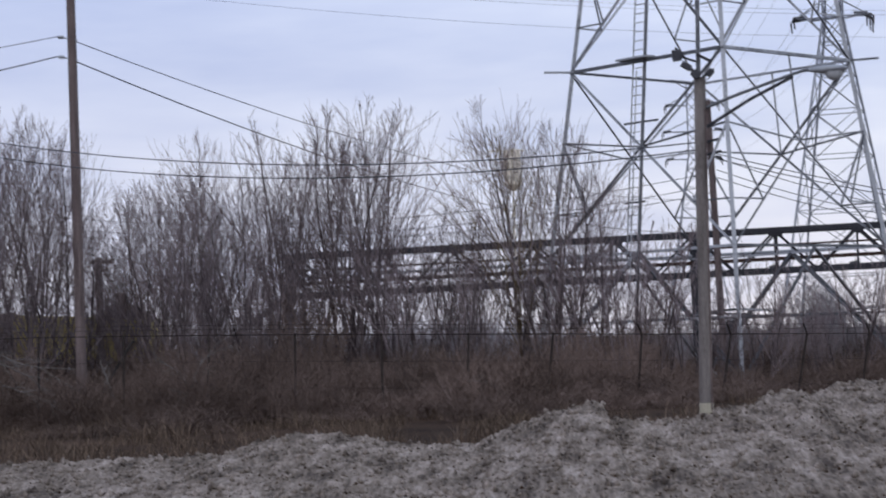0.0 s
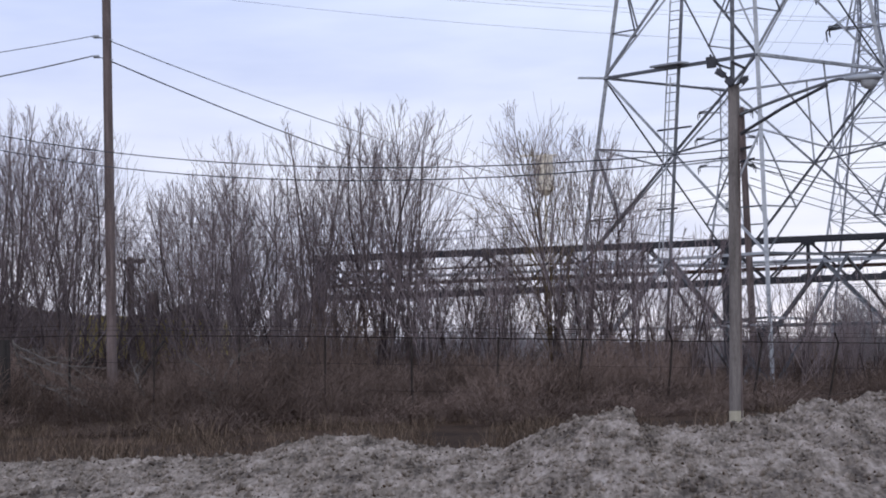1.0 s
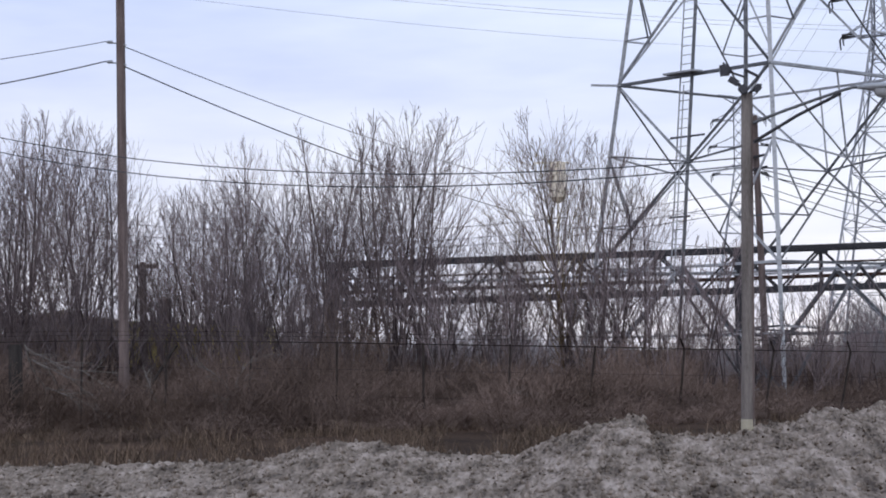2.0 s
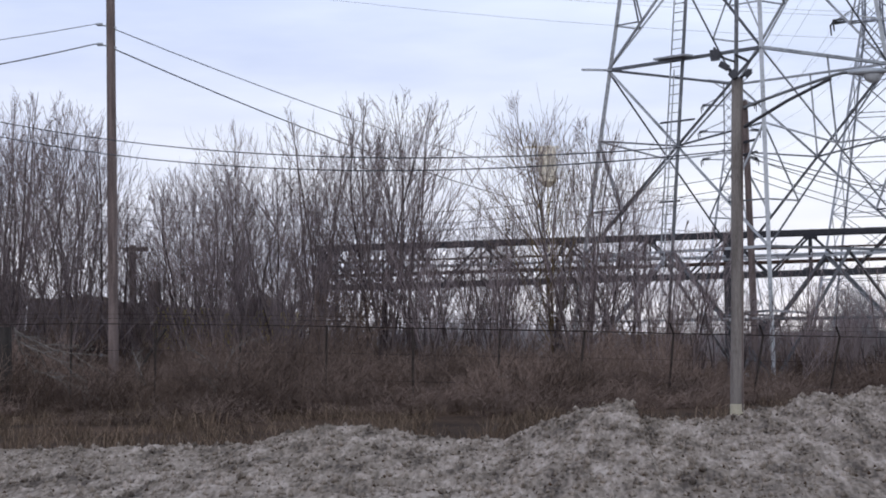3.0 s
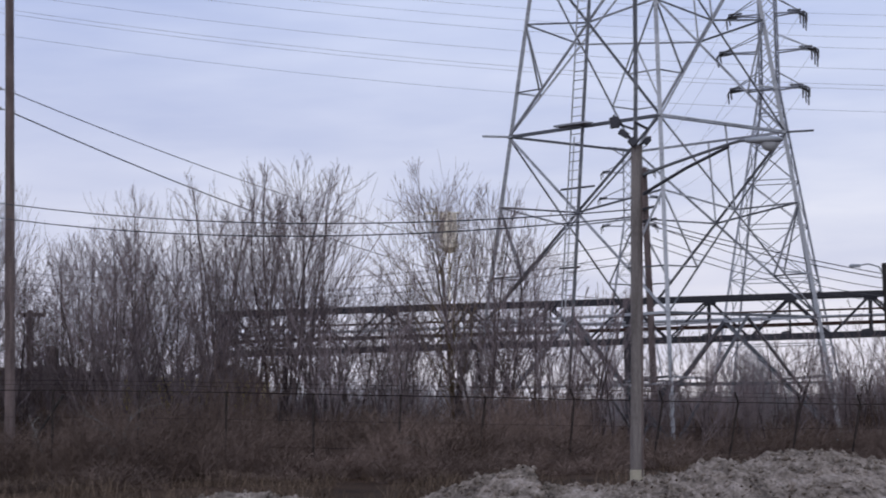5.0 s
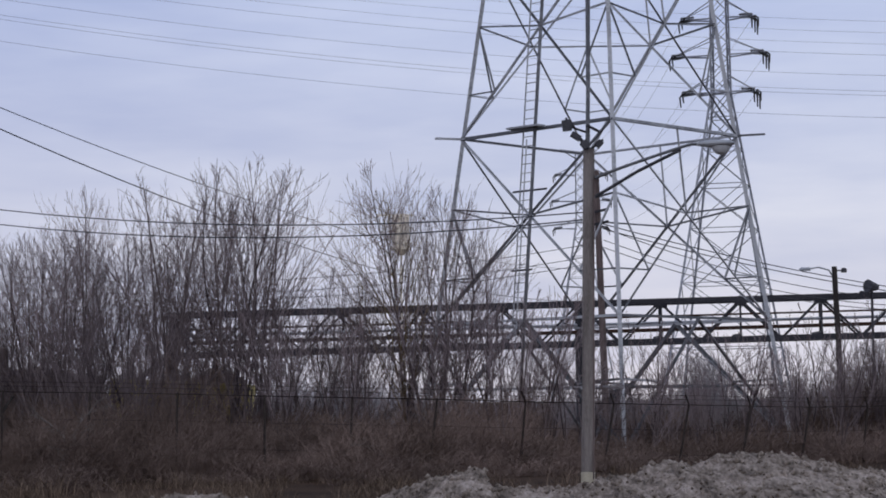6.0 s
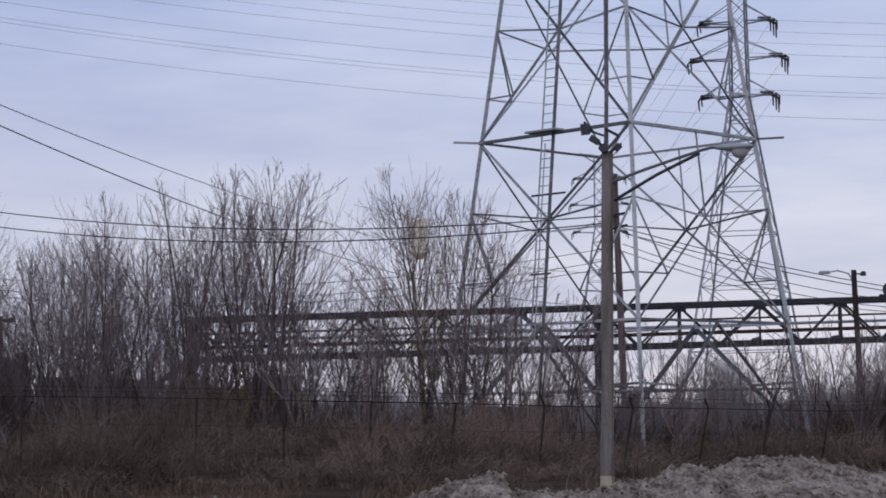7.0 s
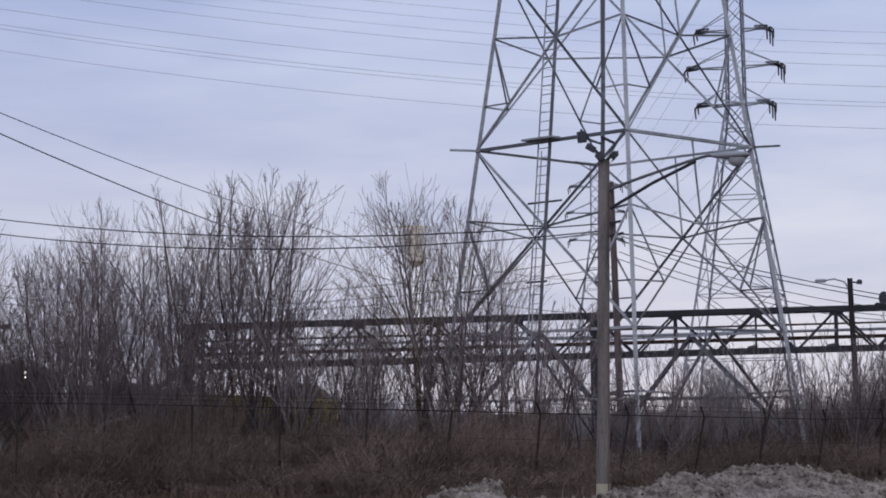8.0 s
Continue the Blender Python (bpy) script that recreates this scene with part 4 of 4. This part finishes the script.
# ---------------------------------------------------------------- railway and slow train
TRACK_Y, WHEEL_R = 72.9, 0.42
SPEED, TRAVEL = 1.3, 10.4
FALL = 0.062


def rail_z(x):
    """The track runs down a low ramp."""
    return -0.1 - FALL * (max(-40.0, min(x, -4.0)) + 5.0)


def track():
    t = thing("railway_track", "single railway track on a low ballast ramp", "railway track", kind="structure")
    knots = (-60.0, -40.0, -4.0, 40.0)
    g = Geo()
    for x in knots:
        z = rail_z(x) - 0.2
        g.v += [Vector((x, TRACK_Y + o, h)) for o, h in ((-3.4, GROUND_Z - 0.3), (-1.7, z), (1.7, z), (3.4, GROUND_Z - 0.3))]
    for k in range(len(knots) - 1):
        g.f += [(4 * k + i, 4 * k + i + 1, 4 * k + 5 + i, 4 * k + 4 + i) for i in range(3)]
    part("ballast", g, SOIL, t)
    for o in (-0.72, 0.72):
        for xa, xb in zip(knots, knots[1:]):
            bar("rail", t, RUST, (xa, TRACK_Y + o, rail_z(xa) - 0.065), (xb, TRACK_Y + o, rail_z(xb) - 0.065), 0.13, "box")
    g = Geo()
    g.block((-0.12, -1.3, -0.24), (0.12, 1.3, -0.13), 0.02)
    me = g.mesh("sleeper", POLE_DARK)
    for i in range(60):
        o = new("sleeper", me)
        x = -35 + i * 0.65
        o.parent, o.location = t, (x, TRACK_Y, rail_z(x))


track()

WHEELS = []


def wheelset(t, x):
    g = Geo()
    for sd in (-0.75, 0.75):
        g.tube((0, sd - 0.07, 0), (0, sd + 0.07, 0), WHEEL_R, n=20)
        for k in range(4):
            a = k * math.pi / 2
            g.tube((math.cos(a) * 0.24, sd - 0.085, math.sin(a) * 0.24), (math.cos(a) * 0.24, sd + 0.085, math.sin(a) * 0.24), 0.07, n=6)
    g.tube((0, -0.8, 0), (0, 0.8, 0), 0.08, n=8)
    w = part("wheelset", g, RUST, t)
    w.location = (x, 0, WHEEL_R)
    WHEELS.append((w, x))


def heap(t, x0, x1, width, z, h, seed):
    g = Geo()
    n, m = 22, 12
    for j in range(m + 1):
        for i in range(n + 1):
            u, v = i / n, j / m
            e = (math.sin(u * math.pi) ** 0.55) * (math.sin(v * math.pi) ** 0.6)
            x, y = x0 + (x1 - x0) * u, -width / 2 + width * v
            g.v.append(Vector((x, y, z + h * e * (0.86 + 0.3 * noise.noise(Vector((x * 1.3, y * 1.3, seed)))) + 0.07 * e * noise.noise(Vector((x * 5, y * 5, seed))))))
    for j in range(m):
        for i in range(n):
            k = j * (n + 1) + i
            g.f.append((k, k + 1, k + n + 2, k + n + 1))
    part("load", g, LOAD, t, "heaped brown earth load")


def wagon(length, side, label, ribs, paint):
    t = thing("rail_wagon", label, "rail wagon", group="train")
    w = 2.7
    f = Geo()
    f.block((-length / 2, -w / 2 + 0.1, 0.62), (length / 2, w / 2 - 0.1, 0.9), 0.03)
    part("frame", f, DARK_STEEL, t)
    for sd in (-1, 1):
        g = Geo()
        y = sd * (w / 2 - 0.05)
        g.block((-length / 2, y - 0.04, 0.9), (length / 2, y + 0.04, side), 0.02)
        g.block((-length / 2, y - 0.07, side - 0.1), (length / 2, y + 0.07, side + 0.02), 0.02)
        part("side_panel", g, paint, t)
        for i in range(ribs):
            x = -length / 2 + 0.2 + (length - 0.4) * i / (ribs - 1)
            r = Geo()
            r.block((x - 0.06, y + sd * 0.04 - 0.05, 0.75), (x + 0.06, y + sd * 0.04 + 0.05, side - 0.1), 0.02)
            part("rib", r, paint, t)
        e = Geo()
        x = sd * (length / 2 - 0.04)
        e.block((x - 0.04, -w / 2 + 0.1, 0.9), (x + 0.04, w / 2 - 0.1, side), 0.02)
        part("end_panel", e, paint, t)
        b = Geo()
        b.tube((sd * length / 2, 0, 0.78), (sd * (length / 2 + 0.3), 0, 0.78), 0.1, n=8)
        part("coupling", b, DARK_STEEL, t)
    wheelset(t, -length * 0.3)
    wheelset(t, length * 0.3)
    return t


def engine():
    t = thing("locomotive", "low maroon locomotive with two small white lamps", "locomotive", group="train")
    f = Geo()
    f.block((-10.5, -1.4, 0.62), (0.0, 1.4, 1.15), 0.05)
    part("frame", f, DARK_STEEL, t)
    h = Geo()
    prof = [(-0.9, 1.15), (-0.95, 2.55), (-0.8, 2.95), (-0.45, 3.12), (0.45, 3.12), (0.8, 2.95), (0.95, 2.55), (0.9, 1.15)]
    rows = [(-0.35, 0.86), (-0.6, 0.95), (-0.95, 1.0), (-6.4, 1.0)]
    for x, s in rows:
        for y, z in prof:
            h.v.append(Vector((x, y * s, 1.15 + (z - 1.15) * s)))
    n = len(prof)
    for i in range(3):
        for k in range(n - 1):
            h.f.append((i * n + k, i * n + k + 1, (i + 1) * n + k + 1, (i + 1) * n + k))
    h.f.append(tuple(range(n)))
    hood = part("hood", h, MAROON, t)
    for i in range(4):
        d = Geo()
        x = -1.6 - i * 1.15
        d.block((x - 0.45, -0.985, 1.4), (x + 0.45, -0.935, 2.6), 0.01)
        part("hood_door", d, MAROON, hood)
    c = Geo()
    c.block((-9.2, -1.35, 1.15), (-6.4, 1.35, 3.6), 0.3)
    cab = part("cab", c, MAROON, t)
    for x in (-8.6, -7.3):
        w = Geo()
        w.block((x - 0.4, -1.37, 2.5), (x + 0.4, -1.345, 3.2), 0.005)
        part("window", w, BLACK_METAL, cab, "dark cab window")
    for z in (2.86, 2.68):
        m = Geo()
        m.tube((-1.35, -1.02, z), (-1.35, -0.86, z), 0.045, n=10)
        part("marker_lamp", m, MARKER, t, "small white lamp")
    st = Geo()
    st.tube((-2.6, 0, 3.08), (-2.6, 0, 3.32), 0.13, n=12)
    part("exhaust_stack", st, DARK_STEEL, t)
    rail = Geo()
    for x in (-0.2, -1.7, -3.2, -4.7, -6.2):
        rail.tube((x, -1.33, 1.15), (x, -1.33, 2.0), 0.02, n=6)
    rail.tube((-0.2, -1.33, 2.0), (-6.2, -1.33, 2.0), 0.02, n=6)
    part("handrail", rail, GALV, t)
    for x in (-1.4, -3.2, -6.9, -8.7):
        wheelset(t, x)
    return t


def train():
    a = wagon(5.0, 2.42, "faded yellow rail wagon heaped with earth", 6, YELLOW)
    heap(a, 0.0, 2.4, 2.4, 2.2, 0.85, 2)
    heap(a, -2.3, 0.3, 2.4, 2.1, 0.3, 4)
    b = wagon(4.0, 2.5, "high-sided rusty brown rail wagon", 6, WAGON)
    heap(b, -1.8, 1.6, 2.4, 2.25, 0.5, 6)
    c = engine()
    return [(a, -6.25), (b, -11.35), (c, -13.65)]


TRAIN = train()


def motions():
    times = [0.4 * i for i in range(21)]
    tilt = math.degrees(math.atan(FALL))
    for car, end in TRAIN:
        walk(car, [(t, pose(end - TRAVEL + SPEED * t, TRACK_Y, rail_z(end - TRAVEL + SPEED * t), 0, tilt, 0)) for t in times])
    for wheel, x in WHEELS:
        walk(wheel, [(t, pose(x, 0, WHEEL_R, 0, math.degrees(SPEED * t / WHEEL_R), 0)) for t in times])


motions()
